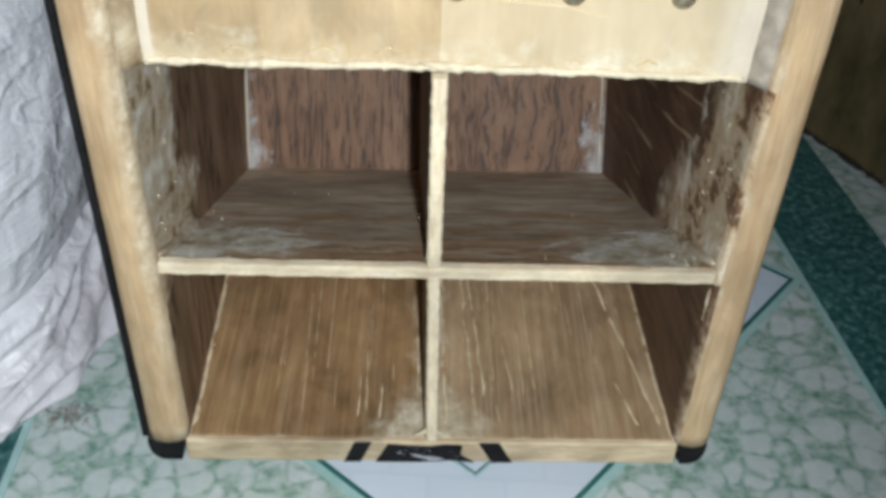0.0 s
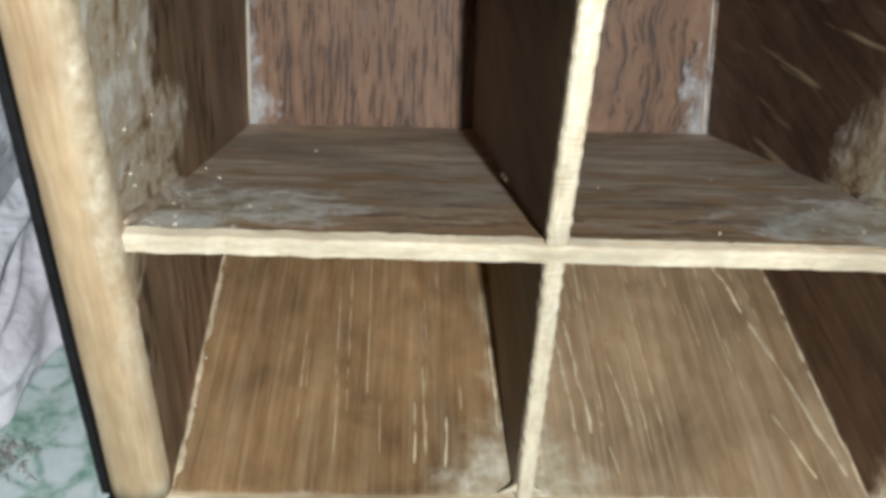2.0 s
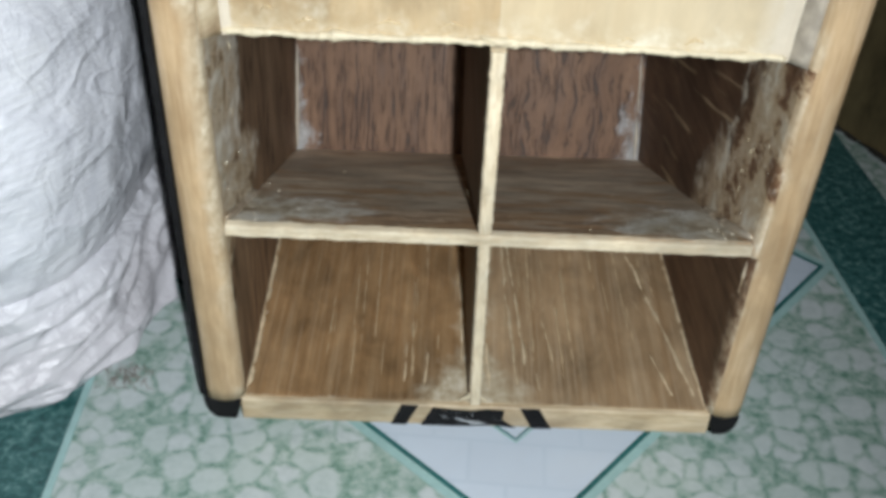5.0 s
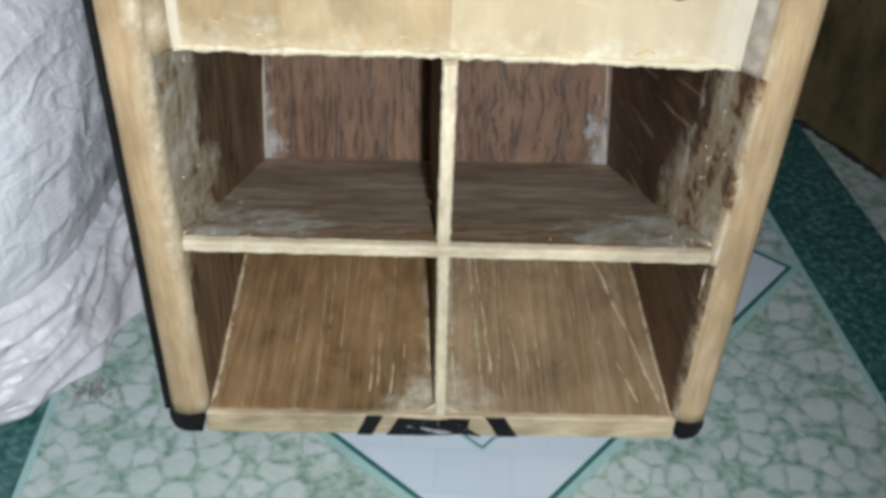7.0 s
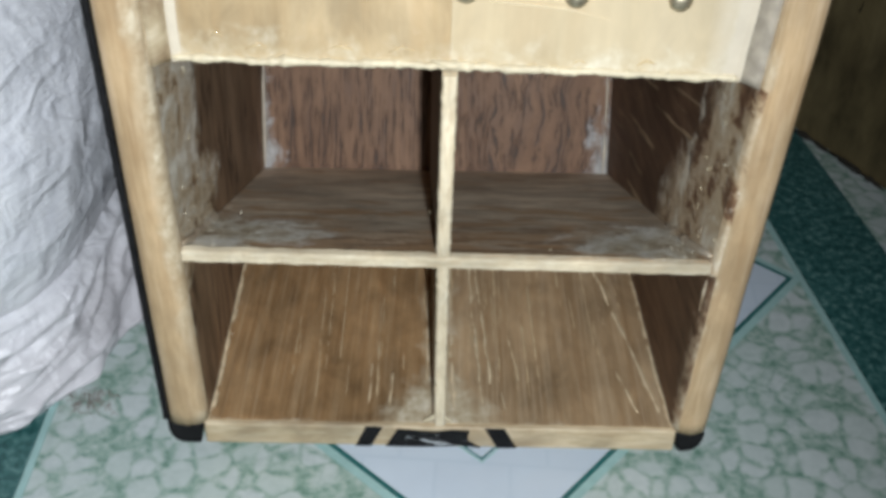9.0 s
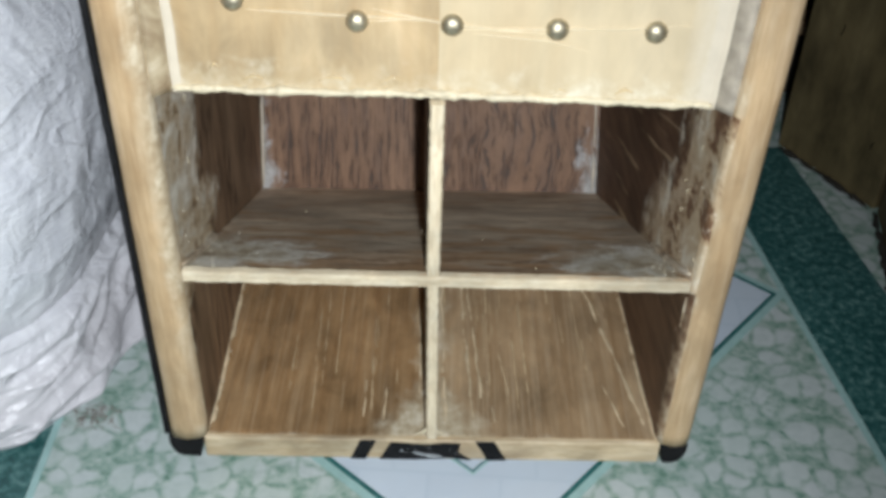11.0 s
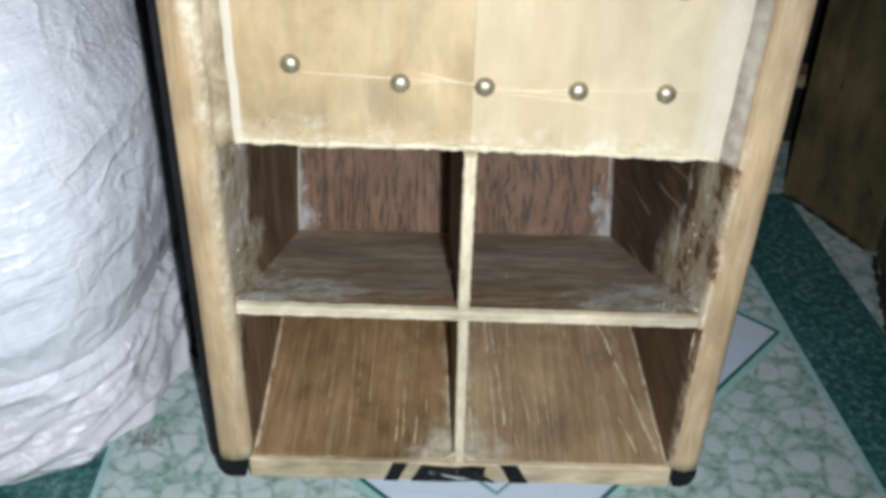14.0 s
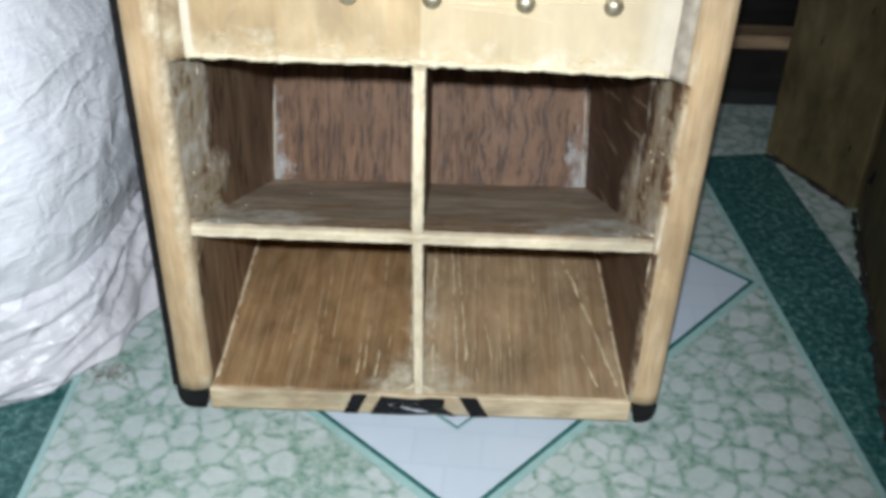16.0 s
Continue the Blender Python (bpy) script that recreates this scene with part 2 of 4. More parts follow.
def stains(m):
    """Orange-brown stains and dark streaks along the grain, most of them near the front of the shelf."""
    nt = m.node_tree
    k = Net(nt)
    bs = nt.nodes["Principled BSDF"]
    base = bs.inputs["Base Color"].links[0].from_socket
    n = k.noise(k.mapped((17, 48, 48), loc=(6, 2, 0)), 1.0, 5, 0.66, 0.5)
    w = k.span(k.axis(1), 0.02, 0.16, 0.075, -0.05)
    k.link(k.mix(k.span(k.math("ADD", n, w), 0.49, 0.60, 0.0, 0.8), base, (0.47, 0.285, 0.15)), bs.inputs["Base Color"])
    base = bs.inputs["Base Color"].links[0].from_socket
    n = k.noise(k.mapped((26, 150, 150), loc=(1, 9, 0)), 1.0, 4, 0.62, 0.4)
    k.link(k.mix(k.span(k.math("ADD", n, k.math("MULTIPLY", w, 0.6)), 0.575, 0.64, 0.0, 0.7), base, (0.16, 0.085, 0.045)), bs.inputs["Base Color"])


def dark_flecks(m):
    """Sparse, long dark gouges in the brown board."""
    nt = m.node_tree
    k = Net(nt)
    bs = nt.nodes["Principled BSDF"]
    base = bs.inputs["Base Color"].links[0].from_socket
    n = k.noise(k.streaked((0.25, 0, 0), (30, 70, 24)), 1.0, 3, 0.55, 0.3)
    k.link(k.mix(k.span(n, 0.585, 0.65, 0.0, 0.85), base, (0.060, 0.032, 0.018)), bs.inputs["Base Color"])


def tan_streaks(m):
    """Straight, pale scratches that run with the board, broken into pieces."""
    nt = m.node_tree
    k = Net(nt)
    bs = nt.nodes["Principled BSDF"]
    base = bs.inputs["Base Color"].links[0].from_socket
    n = k.noise(k.streaked((0.245, 0, 0), (1, 9, 150)), 1.0, 2, 0.5)
    here = k.math("MULTIPLY", k.span(k.axis(1), 0.045, 0.09), k.span(k.axis(1), 0.32, 0.22))
    here = k.math("MULTIPLY", here, k.span(over_shelf(k), 0.0, 0.006))
    k.link(k.mix(k.math("MULTIPLY", k.span(n, 0.60, 0.68, 0.0, 0.8), here), base, (0.52, 0.385, 0.24)), bs.inputs["Base Color"])


def pale_band(m):
    """A crusty white run of sealant down the board, a hand's breadth behind its front."""
    nt = m.node_tree
    k = Net(nt)
    bs = nt.nodes["Principled BSDF"]
    base = bs.inputs["Base Color"].links[0].from_socket
    way = k.noise(k.mapped((1, 1, 28)), 1.0, 3, 0.6)
    line = k.math("ADD", k.span(k.axis(2), 0.14, 0.27, 0.085, 0.088), k.math("MULTIPLY", k.math("SUBTRACT", way, 0.5), 0.07))
    n = k.noise(k.mapped((120, 120, 90)), 1.0, 5, 0.7)
    d = k.math("ADD", k.math("ABSOLUTE", k.math("SUBTRACT", k.axis(1), line)), k.math("MULTIPLY", k.math("SUBTRACT", n, 0.5), 0.05))
    torn = k.span(k.noise(k.mapped((20, 34, 34), loc=(4, 4, 4)), 1.0, 3, 0.6), 0.46, 0.56)
    f = k.math("MULTIPLY", k.math("MULTIPLY", k.span(d, 0.003, 0.009, 0.85, 0.0), torn), k.span(over_shelf(k), 0.0, 0.004))
    k.link(k.mix(f, base, (0.86, 0.80, 0.66)), bs.inputs["Base Color"])


def near(k, cx, cy, rx, ry):
    """One at a place on the shelf, falling to zero at the radii given and below beyond them."""
    dx = k.math("DIVIDE", k.math("SUBTRACT", k.axis(0), cx), rx)
    dy = k.math("DIVIDE", k.math("SUBTRACT", k.axis(1), cy), ry)
    return k.math("SUBTRACT", 1.0, k.math("SQRT", k.math("ADD", k.math("MULTIPLY", dx, dx), k.math("MULTIPLY", dy, dy))))


def shelf_haze(k):
    left = k.math("MAXIMUM", near(k, -0.113, 0.052, 0.034, 0.030), near(k, -0.150, 0.034, 0.034, 0.060))
    right = k.math("MAXIMUM", near(k, 0.138, 0.040, 0.052, 0.042), near(k, 0.098, 0.030, 0.020, 0.020))
    return k.math("MULTIPLY", k.math("MAXIMUM", left, right), 0.035)


def back_resin(k, n1):
    edge = k.span(k.math("ABSOLUTE", k.math("ADD", k.axis(0), 0.0095)), 0.108, 0.150, -0.65, 0.24)
    low = k.span(k.axis(2), 0.045, 0.11, 0.12, -0.22)
    return k.math("ADD", k.math("ADD", edge, low), k.math("MULTIPLY", k.math("SUBTRACT", n1, 0.5), 1.6))


def frame_glue(k, n1):
    edge = k.span(k.math("ABSOLUTE", k.axis(0)), 0.151, 0.168, 1.15, -0.70)
    high = k.span(k.axis(2), 0.11, 0.18, -0.6, 0.0)
    return k.math("ADD", k.math("ADD", edge, high), k.math("MULTIPLY", k.math("SUBTRACT", n1, 0.5), 2.2))


def baffle_glue(k, n1):
    low = k.span(k.axis(2), 0.287, 0.320, 0.62, -0.60)
    edge = k.span(k.math("ABSOLUTE", k.axis(0)), 0.125, 0.150, -0.2, 0.25)
    return k.math("ADD", k.math("MAXIMUM", low, k.math("ADD", low, edge)), k.math("MULTIPLY", k.math("SUBTRACT", n1, 0.5), 1.5))


for m in (M_BAFFLE, M_BAFFLE_B):
    add_resin(m, baffle_glue, (0.52, 0.40, 0.23), (0.64, 0.55, 0.39), (0.80, 0.75, 0.62), ((0, 0, 0), (60, 60, 60)), 0.8)
dark_flecks(M_SIDE)
crust(M_SIDE, left_cover, [(0.41, (0.20, 0.12, 0.066)), (0.455, (0.44, 0.32, 0.19)), (0.495, (0.64, 0.52, 0.36)), (0.55, (0.63, 0.555, 0.435)), (0.615, (0.97, 0.92, 0.80))], 0.9, 0.010, (40, 24, 36))
tan_streaks(M_SIDE_R)
crust(M_SIDE_R, right_cover, [(0.38, (0.11, 0.058, 0.033)), (0.455, (0.24, 0.135, 0.077)), (0.485, (0.55, 0.405, 0.255)), (0.57, (0.68, 0.55, 0.385)), (0.65, (0.92, 0.86, 0.73))], 0.6, 0.010, (30, 22, 17))
pale_band(M_SIDE_R)
add_resin(M_EDGE, frame_glue, (0.32, 0.24, 0.15), (0.52, 0.43, 0.30), (0.76, 0.69, 0.54), ((0.2, 0, 0), (45, 45, 30)), 0.9)


def right_smear(k, n1):
    edge = k.span(k.axis(0), 0.122, 0.145, -0.35, 1.0)
    return k.math("ADD", edge, k.math("MULTIPLY", k.math("SUBTRACT", n1, 0.5), 0.9))


def left_smear(k, n1):
    edge = k.span(k.axis(0), -0.132, -0.142, -0.35, 0.8)
    return k.math("ADD", edge, k.math("MULTIPLY", k.math("SUBTRACT", n1, 0.5), 0.9))


for m, f in ((M_BAFFLE_B, right_smear), (M_BAFFLE, left_smear)):
    add_resin(m, f, (0.61, 0.54, 0.42), (0.67, 0.61, 0.51), (0.73, 0.68, 0.59), ((0, 0, 0), (40, 40, 12)), 0.9)


def brown_stain(k, n1):
    front = k.span(k.axis(1), 0.0, 0.15, 0.62, -0.45)
    return k.math("ADD", front, k.math("MULTIPLY", k.math("SUBTRACT", n1, 0.5), 2.6))


def foot_glue(k, n1):
    near = k.span(k.math("ABSOLUTE", k.axis(0)), 0.004, 0.055, 0.85, -0.45)
    front = k.span(k.axis(1), 0.0, 0.055, 0.40, -0.60)
    lip = k.span(k.axis(1), 0.0, 0.012, 0.25, -0.6)
    return k.math("ADD", k.math("MAXIMUM", k.math("ADD", near, front), lip), k.math("MULTIPLY", k.math("SUBTRACT", n1, 0.5), 1.2))


for m in (M_FLOORWOOD, M_FLOORWOOD_R):
    add_resin(m, foot_glue, (0.34, 0.26, 0.16), (0.50, 0.43, 0.31), (0.70, 0.65, 0.53), ((0, 0, 0), (60, 44, 60)), 0.6)
add_resin(M_BACK, back_resin, (0.20, 0.17, 0.15), (0.40, 0.39, 0.38), (0.60, 0.60, 0.61), ((0, 0, 0), (60, 60, 25)))
add_resin(M_SHELF, brown_stain, (0.16, 0.085, 0.045), (0.45, 0.30, 0.185), (0.78, 0.61, 0.44), ((0, 0, 0), (18, 75, 75)), 0.6)
stains(M_SHELF)
crust(M_SHELF, shelf_haze, [(0.38, (0.30, 0.23, 0.15)), (0.46, (0.54, 0.48, 0.36)), (0.54, (0.74, 0.72, 0.64)), (0.61, (0.98, 0.97, 0.92))], 0.9, 0.012, (44, 44, 44))
M_OLIVE = wood("raw_plywood", (0.115, 0.088, 0.042), (0.145, 0.112, 0.054), (0.18, 0.142, 0.072), 2, 16, 3.0, 0.7, 0.1, 0.6, bump=0.2)
M_LEDGE = wood("ledge_wood", (0.24, 0.15, 0.085), (0.40, 0.27, 0.165), (0.54, 0.40, 0.26), 0, 90, 9, 0.6, 0.3, 0.4)
M_DARKWOOD = wood("dark_stained_wood", (0.008, 0.007, 0.006), (0.016, 0.014, 0.013), (0.028, 0.025, 0.024), 0, 60, 6, 0.5, 0.2, 0.4)


def plain(name, col, var=0.2, scale=60.0, rough=0.6, bump=0.2, metal=0.0, spec=0.4):
    m, nt, bs = mat_new(name)
    k = Net(nt)
    n1 = k.noise(k.mapped((scale, scale, scale)), 1.0, 5, 0.6)
    n2 = k.noise(k.mapped((scale * 0.12,) * 3, loc=(5, 3, 1)), 1.0, 3, 0.5)
    f = k.math("ADD", k.math("MULTIPLY", n1, 0.5), k.math("MULTIPLY", n2, 0.5))
    lo = tuple(c * (1 - var) for c in col)
    hi = tuple(min(1, c * (1 + var)) for c in col)
    k.link(k.ramp(f, [(0.35, lo), (0.65, hi)]), bs.inputs["Base Color"])
    bs.inputs["Roughness"].default_value, bs.inputs["Metallic"].default_value, bs.inputs["Specular IOR Level"].default_value = rough, metal, spec
    k.bump(n1, bs, bump, 0.001)
    return m


M_GLUE = plain("dried_white_glue", (0.64, 0.56, 0.40), 0.2, 140, 0.5, 0.6)
M_GLOSS = plain("glossy_glue_drop", (0.86, 0.81, 0.68), 0.1, 140, 0.15, 0.2, 0.0, 0.6)
M_CLEAR = plain("clear_glue", (0.62, 0.49, 0.29), 0.12, 120, 0.2, 0.3, 0.0, 0.6)
M_GLUEW = plain("white_sealant", (0.64, 0.565, 0.45), 0.12, 60, 0.45, 0.3)
M_BLACK = plain("black_paint", (0.010, 0.010, 0.011), 0.6, 160, 0.75, 0.4, 0.0, 0.15)
M_RUBBER = plain("black_rubber", (0.02, 0.02, 0.02), 0.2, 80, 0.8, 0.2)
M_STEEL = plain("zinc_steel", (0.46, 0.41, 0.30), 0.35, 260, 0.46, 0.35, 0.85)
M_GROOVE = plain("pale_scratch", (0.82, 0.73, 0.55), 0.1, 200, 0.6, 0.2)
M_FOOT_LINE = plain("dark_foot_line", (0.03, 0.027, 0.022), 0.5, 200, 0.95, 0.8)
M_STREAK = plain("pale_grain_streak", (0.64, 0.52, 0.35), 0.3, 200, 0.6, 0.2)
M_WALL = plain("grey_plaster", (0.30, 0.29, 0.27), 0.12, 12, 0.85, 0.4)
M_CEIL = plain("ceiling_board", (0.32, 0.31, 0.29), 0.08, 9, 0.85, 0.3)
M_FIBRE = plain("tan_grain_fibre", (0.50, 0.385, 0.24), 0.3, 200, 0.6, 0.2)
M_SCUFF = plain("grey_blue_scuff", (0.36, 0.39, 0.41), 0.5, 300, 0.7, 0.5)
M_DUST = plain("brown_fluff", (0.27, 0.245, 0.225), 0.4, 300, 0.95, 0.6)


def resin_mat(name, lo, mid, hi, scale=70.0):
    """Smeared translucent-looking resin: cloudy streaks, a little gloss."""
    m, nt, bs = mat_new(name)
    k = Net(nt)
    n1 = k.noise(k.mapped((scale, scale * 0.8, scale * 0.6), rot=(0.5, 0, 0)), 1.0, 6, 0.62, 0.8)
    n2 = k.noise(k.mapped((220, 220, 220)), 1.0, 3, 0.6)
    k.link(k.ramp(n1, [(0.33, lo), (0.52, mid), (0.70, hi)]), bs.inputs["Base Color"])
    k.link(k.span(n2, 0.3, 0.7, 0.25, 0.6), bs.inputs["Roughness"])
    k.bump(k.math("ADD", n1, k.math("MULTIPLY", n2, 0.2)), bs, 0.35, 0.002)
    return m


M_RESIN = resin_mat("resin_smear", (0.22, 0.135, 0.075), (0.45, 0.345, 0.225), (0.74, 0.66, 0.53), 55)
M_RESIN_G = resin_mat("grey_resin_smear", (0.33, 0.24, 0.155), (0.56, 0.48, 0.37), (0.84, 0.81, 0.74), 42)


M_FILL = plain("grey_filler", (0.37, 0.325, 0.265), 0.4, 110, 0.8, 0.5, 0.0, 0.2)


M_FILL_B = resin_mat("brown_filler", (0.24, 0.17, 0.10), (0.43, 0.345, 0.225), (0.62, 0.54, 0.40), 60)


def pebble_vinyl():
    m, nt, bs = mat_new("pebble_vinyl")
    k = Net(nt)
    base = k.mapped((1, 1, 1))
    wob = nt.nodes.new("ShaderNodeTexNoise")
    wob.inputs["Scale"].default_value, wob.inputs["Detail"].default_value = 55, 3
    k.link(base, wob.inputs["Vector"])
    add = nt.nodes.new("ShaderNodeVectorMath")
    add.operation = "MULTIPLY_ADD"
    k.link(wob.outputs["Color"], add.inputs[0])
    add.inputs[1].default_value = (0.009, 0.009, 0.0)
    k.link(base, add.inputs[2])
    cell = k.voronoi(add.outputs[0], 51.0, "F1", 0.9)
    rim = k.voronoi(add.outputs[0], 51.0, "DISTANCE_TO_EDGE", 0.9)
    gap = k.noise(k.mapped((46, 46, 46), loc=(3, 5, 0)), 1.0, 4, 0.65)
    stone = k.span(k.math("ADD", rim.outputs["Distance"], k.math("MULTIPLY", k.math("SUBTRACT", gap, 0.5), 0.40)), -0.01, 0.135)
    stone = k.math("MULTIPLY", stone, k.span(cell.outputs["Distance"], 0.74, 0.54))
    mott = k.noise(k.mapped((120, 120, 120)), 1.0, 5, 0.65)
    broad = k.noise(k.mapped((14, 14, 14), loc=(2, 2, 0)), 1.0, 3, 0.5)
    green = k.ramp(mott, [(0.34, (0.12, 0.24, 0.185)), (0.5, (0.29, 0.40, 0.35)), (0.66, (0.46, 0.53, 0.51))])
    pale = k.ramp(mott, [(0.3, (0.46, 0.52, 0.525)), (0.6, (0.56, 0.61, 0.62))])
    sep = nt.nodes.new("ShaderNodeSeparateColor")
    k.link(cell.outputs["Color"], sep.inputs[0])
    pale2 = k.mix(k.span(sep.outputs[0], 0.0, 1.0, 0.0, 0.6), pale, (0.43, 0.52, 0.49))
    fac = k.math("MULTIPLY", stone, k.span(broad, 0.3, 0.55, 0.75, 1.0))
    k.link(k.mix(fac, green, pale2), bs.inputs["Base Color"])
    k.link(k.span(mott, 0.3, 0.7, 0.32, 0.45), bs.inputs["Roughness"])
    k.bump(k.math("ADD", stone, k.math("MULTIPLY", mott, 0.3)), bs, 0.15, 0.0006)
    return m


def teal_vinyl():
    m, nt, bs = mat_new("teal_speckled_vinyl")
    k = Net(nt)
    n = k.noise(k.mapped((150, 150, 150)), 1.0, 5, 0.75)
    b = k.noise(k.mapped((18, 18, 18)), 1.0, 3, 0.5)
    col = k.ramp(n, [(0.38, (0.014, 0.068, 0.068)), (0.52, (0.043, 0.142, 0.139)), (0.66, (0.18, 0.32, 0.305))])
    k.link(k.mix(k.span(b, 0.35, 0.65, 0, 0.35), col, (0.012, 0.07, 0.07)), bs.inputs["Base Color"])
    bs.inputs["Roughness"].default_value = 0.45
    k.bump(n, bs, 0.15, 0.0005)
    return m


def white_inlay():
    m, nt, bs = mat_new("white_embossed_vinyl")
    k = Net(nt)
    br = nt.nodes.new("ShaderNodeTexBrick")
    k.link(k.mapped((1, 1, 1), rot=(0, 0, 0.05)), br.inputs["Vector"])
    for a, v in (("Scale", 1.0), ("Mortar Size", 0.0022), ("Mortar Smooth", 0.6), ("Brick Width", 0.05), ("Row Height", 0.036)):
        br.inputs[a].default_value = v
    br.inputs["Color1"].default_value = (0.57, 0.645, 0.74, 1)
    br.inputs["Color2"].default_value = (0.59, 0.665, 0.76, 1)
    br.inputs["Mortar"].default_value = (0.54, 0.62, 0.715, 1)
    n = k.noise(k.mapped((40, 40, 40)), 1.0, 4, 0.6)
    k.link(k.mix(k.span(n, 0.35, 0.7, 0, 0.25), br.outputs["Color"], (0.52, 0.57, 0.64)), bs.inputs["Base Color"])
    bs.inputs["Roughness"].default_value = 0.35
    k.bump(br.outputs["Fac"], bs, 0.08, 0.0004)
    return m


def sack_mat():
    m, nt, bs = mat_new("woven_plastic")
    k = Net(nt)
    weave = []
    for way, turn in (("Z", (0.12, 0.08, 0)), ("X", (0, 0.1, 0.6))):
        w = nt.nodes.new("ShaderNodeTexWave")
        w.bands_direction, w.wave_profile = way, "SIN"
        for a, v in (("Scale", 62), ("Distortion", 1.6), ("Detail", 2), ("Detail Scale", 0.6)):
            w.inputs[a].default_value = v
        k.link(k.mapped((1, 1, 1), rot=turn), w.inputs["Vector"])
        weave.append(w.outputs["Fac"])
    grid = k.math("MULTIPLY", weave[0], weave[1])
    n = k.noise(k.mapped((30, 30, 30)), 1.0, 6, 0.65)
    crink = k.noise(k.mapped((52, 46, 36), loc=(4, 1, 0)), 1.0, 6, 0.60, 1.6)
    ridge = k.span(k.math("ABSOLUTE", k.math("SUBTRACT", k.noise(k.streaked((0.3, 0.5, 0), (15, 15, 30)), 1.0, 2, 0.5, 0.6), 0.5)), 0.0, 0.10, 1.0, 0.0)
    col = k.ramp(n, [(0.3, (0.72, 0.73, 0.79)), (0.55, (0.81, 0.82, 0.87)), (0.75, (0.86, 0.87, 0.90))])
    col = k.mix(k.span(grid, 0.0, 0.45, 0.16, 0.0), col, (0.50, 0.52, 0.60))
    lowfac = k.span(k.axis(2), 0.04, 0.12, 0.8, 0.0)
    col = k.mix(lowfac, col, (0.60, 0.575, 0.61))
    # a blue printed mark low on the sack
    dx = k.math("ABSOLUTE", k.math("SUBTRACT", k.axis(0), -0.352))
    dz = k.math("ABSOLUTE", k.math("SUBTRACT", k.axis(2), 0.055))
    near = k.math("ADD", k.math("MULTIPLY", dx, 1.0), k.math("MULTIPLY", dz, 1.2))
    stroke = k.span(k.math("ABSOLUTE", k.math("SUBTRACT", k.math("ADD", near, k.math("MULTIPLY", n, 0.010)), 0.018)), 0.0022, 0.0034, 1.0, 0.0)
    col = k.mix(k.math("MULTIPLY", stroke, k.span(k.axis(1), 0.10, 0.09)), col, (0.05, 0.10, 0.42))
    k.link(col, bs.inputs["Base Color"])
    k.link(k.span(crink, 0.3, 0.7, 0.24, 0.40), bs.inputs["Roughness"])
    bs.inputs["Specular IOR Level"].default_value = 0.55
    h = k.math("ADD", k.math("MULTIPLY", grid, 0.07), k.math("MULTIPLY", crink, 0.60))
    k.bump(k.math("ADD", h, k.math("MULTIPLY", ridge, 0.30)), bs, 0.7, 0.005)
    return m


M_PEBBLE, M_TEAL, M_WHITE, M_SACK = pebble_vinyl(), teal_vinyl(), white_inlay(), sack_mat()
M_AQUA = plain("aqua_line", (0.34, 0.52, 0.51), 0.12, 90, 0.4, 0.1)
M_GREEN = plain("dark_green_line", (0.02, 0.13, 0.125), 0.25, 120, 0.4, 0.1)


# ---- mesh helpers ----
def thing(name, label, category, group="", kind=""):
    return tagged(new(name), label, category, group, kind)


def mesh_ob(name, bm, material, smooth=False):
    me = bpy.data.meshes.new(name)
    bmesh.ops.recalc_face_normals(bm, faces=bm.faces)
    bm.to_mesh(me)
    bm.free()
    for m in material if isinstance(material, (list, tuple)) else [material]:
        me.materials.append(m)
    if smooth:
        for p in me.polygons:
            p.use_smooth = True
    return new(name, me)


def part(name, bm, material, parent, label="", smooth=False):
    ob = mesh_ob(name, bm, material, smooth)
    ob.parent = parent
    return tagged(ob, label)


def prism(poly, lift, bevel=0.0, segs=2):
    """A solid from a polygon of 3D corners and a vector by which it is pushed out."""
    bm = bmesh.new()
    lo = [bm.verts.new(p) for p in poly]
    hi = [bm.verts.new(Vector(p) + Vector(lift)) for p in poly]
    n = len(poly)
    bm.faces.new(lo[::-1]), bm.faces.new(hi)
    for i in range(n):
        bm.faces.new((lo[i], lo[(i + 1) % n], hi[(i + 1) % n], hi[i]))
    if bevel:
        bmesh.ops.bevel(bm, geom=bm.edges[:], offset=bevel, segments=segs, profile=0.5, affect="EDGES")
    return bm


def block(a, b, bevel=0.0, segs=2):
    (x0, y0, z0), (x1, y1, z1) = a, b
    return prism([(x0, y0, z0), (x1, y0, z0), (x1, y1, z0), (x0, y1, z0)], (0, 0, z1 - z0), bevel, segs)


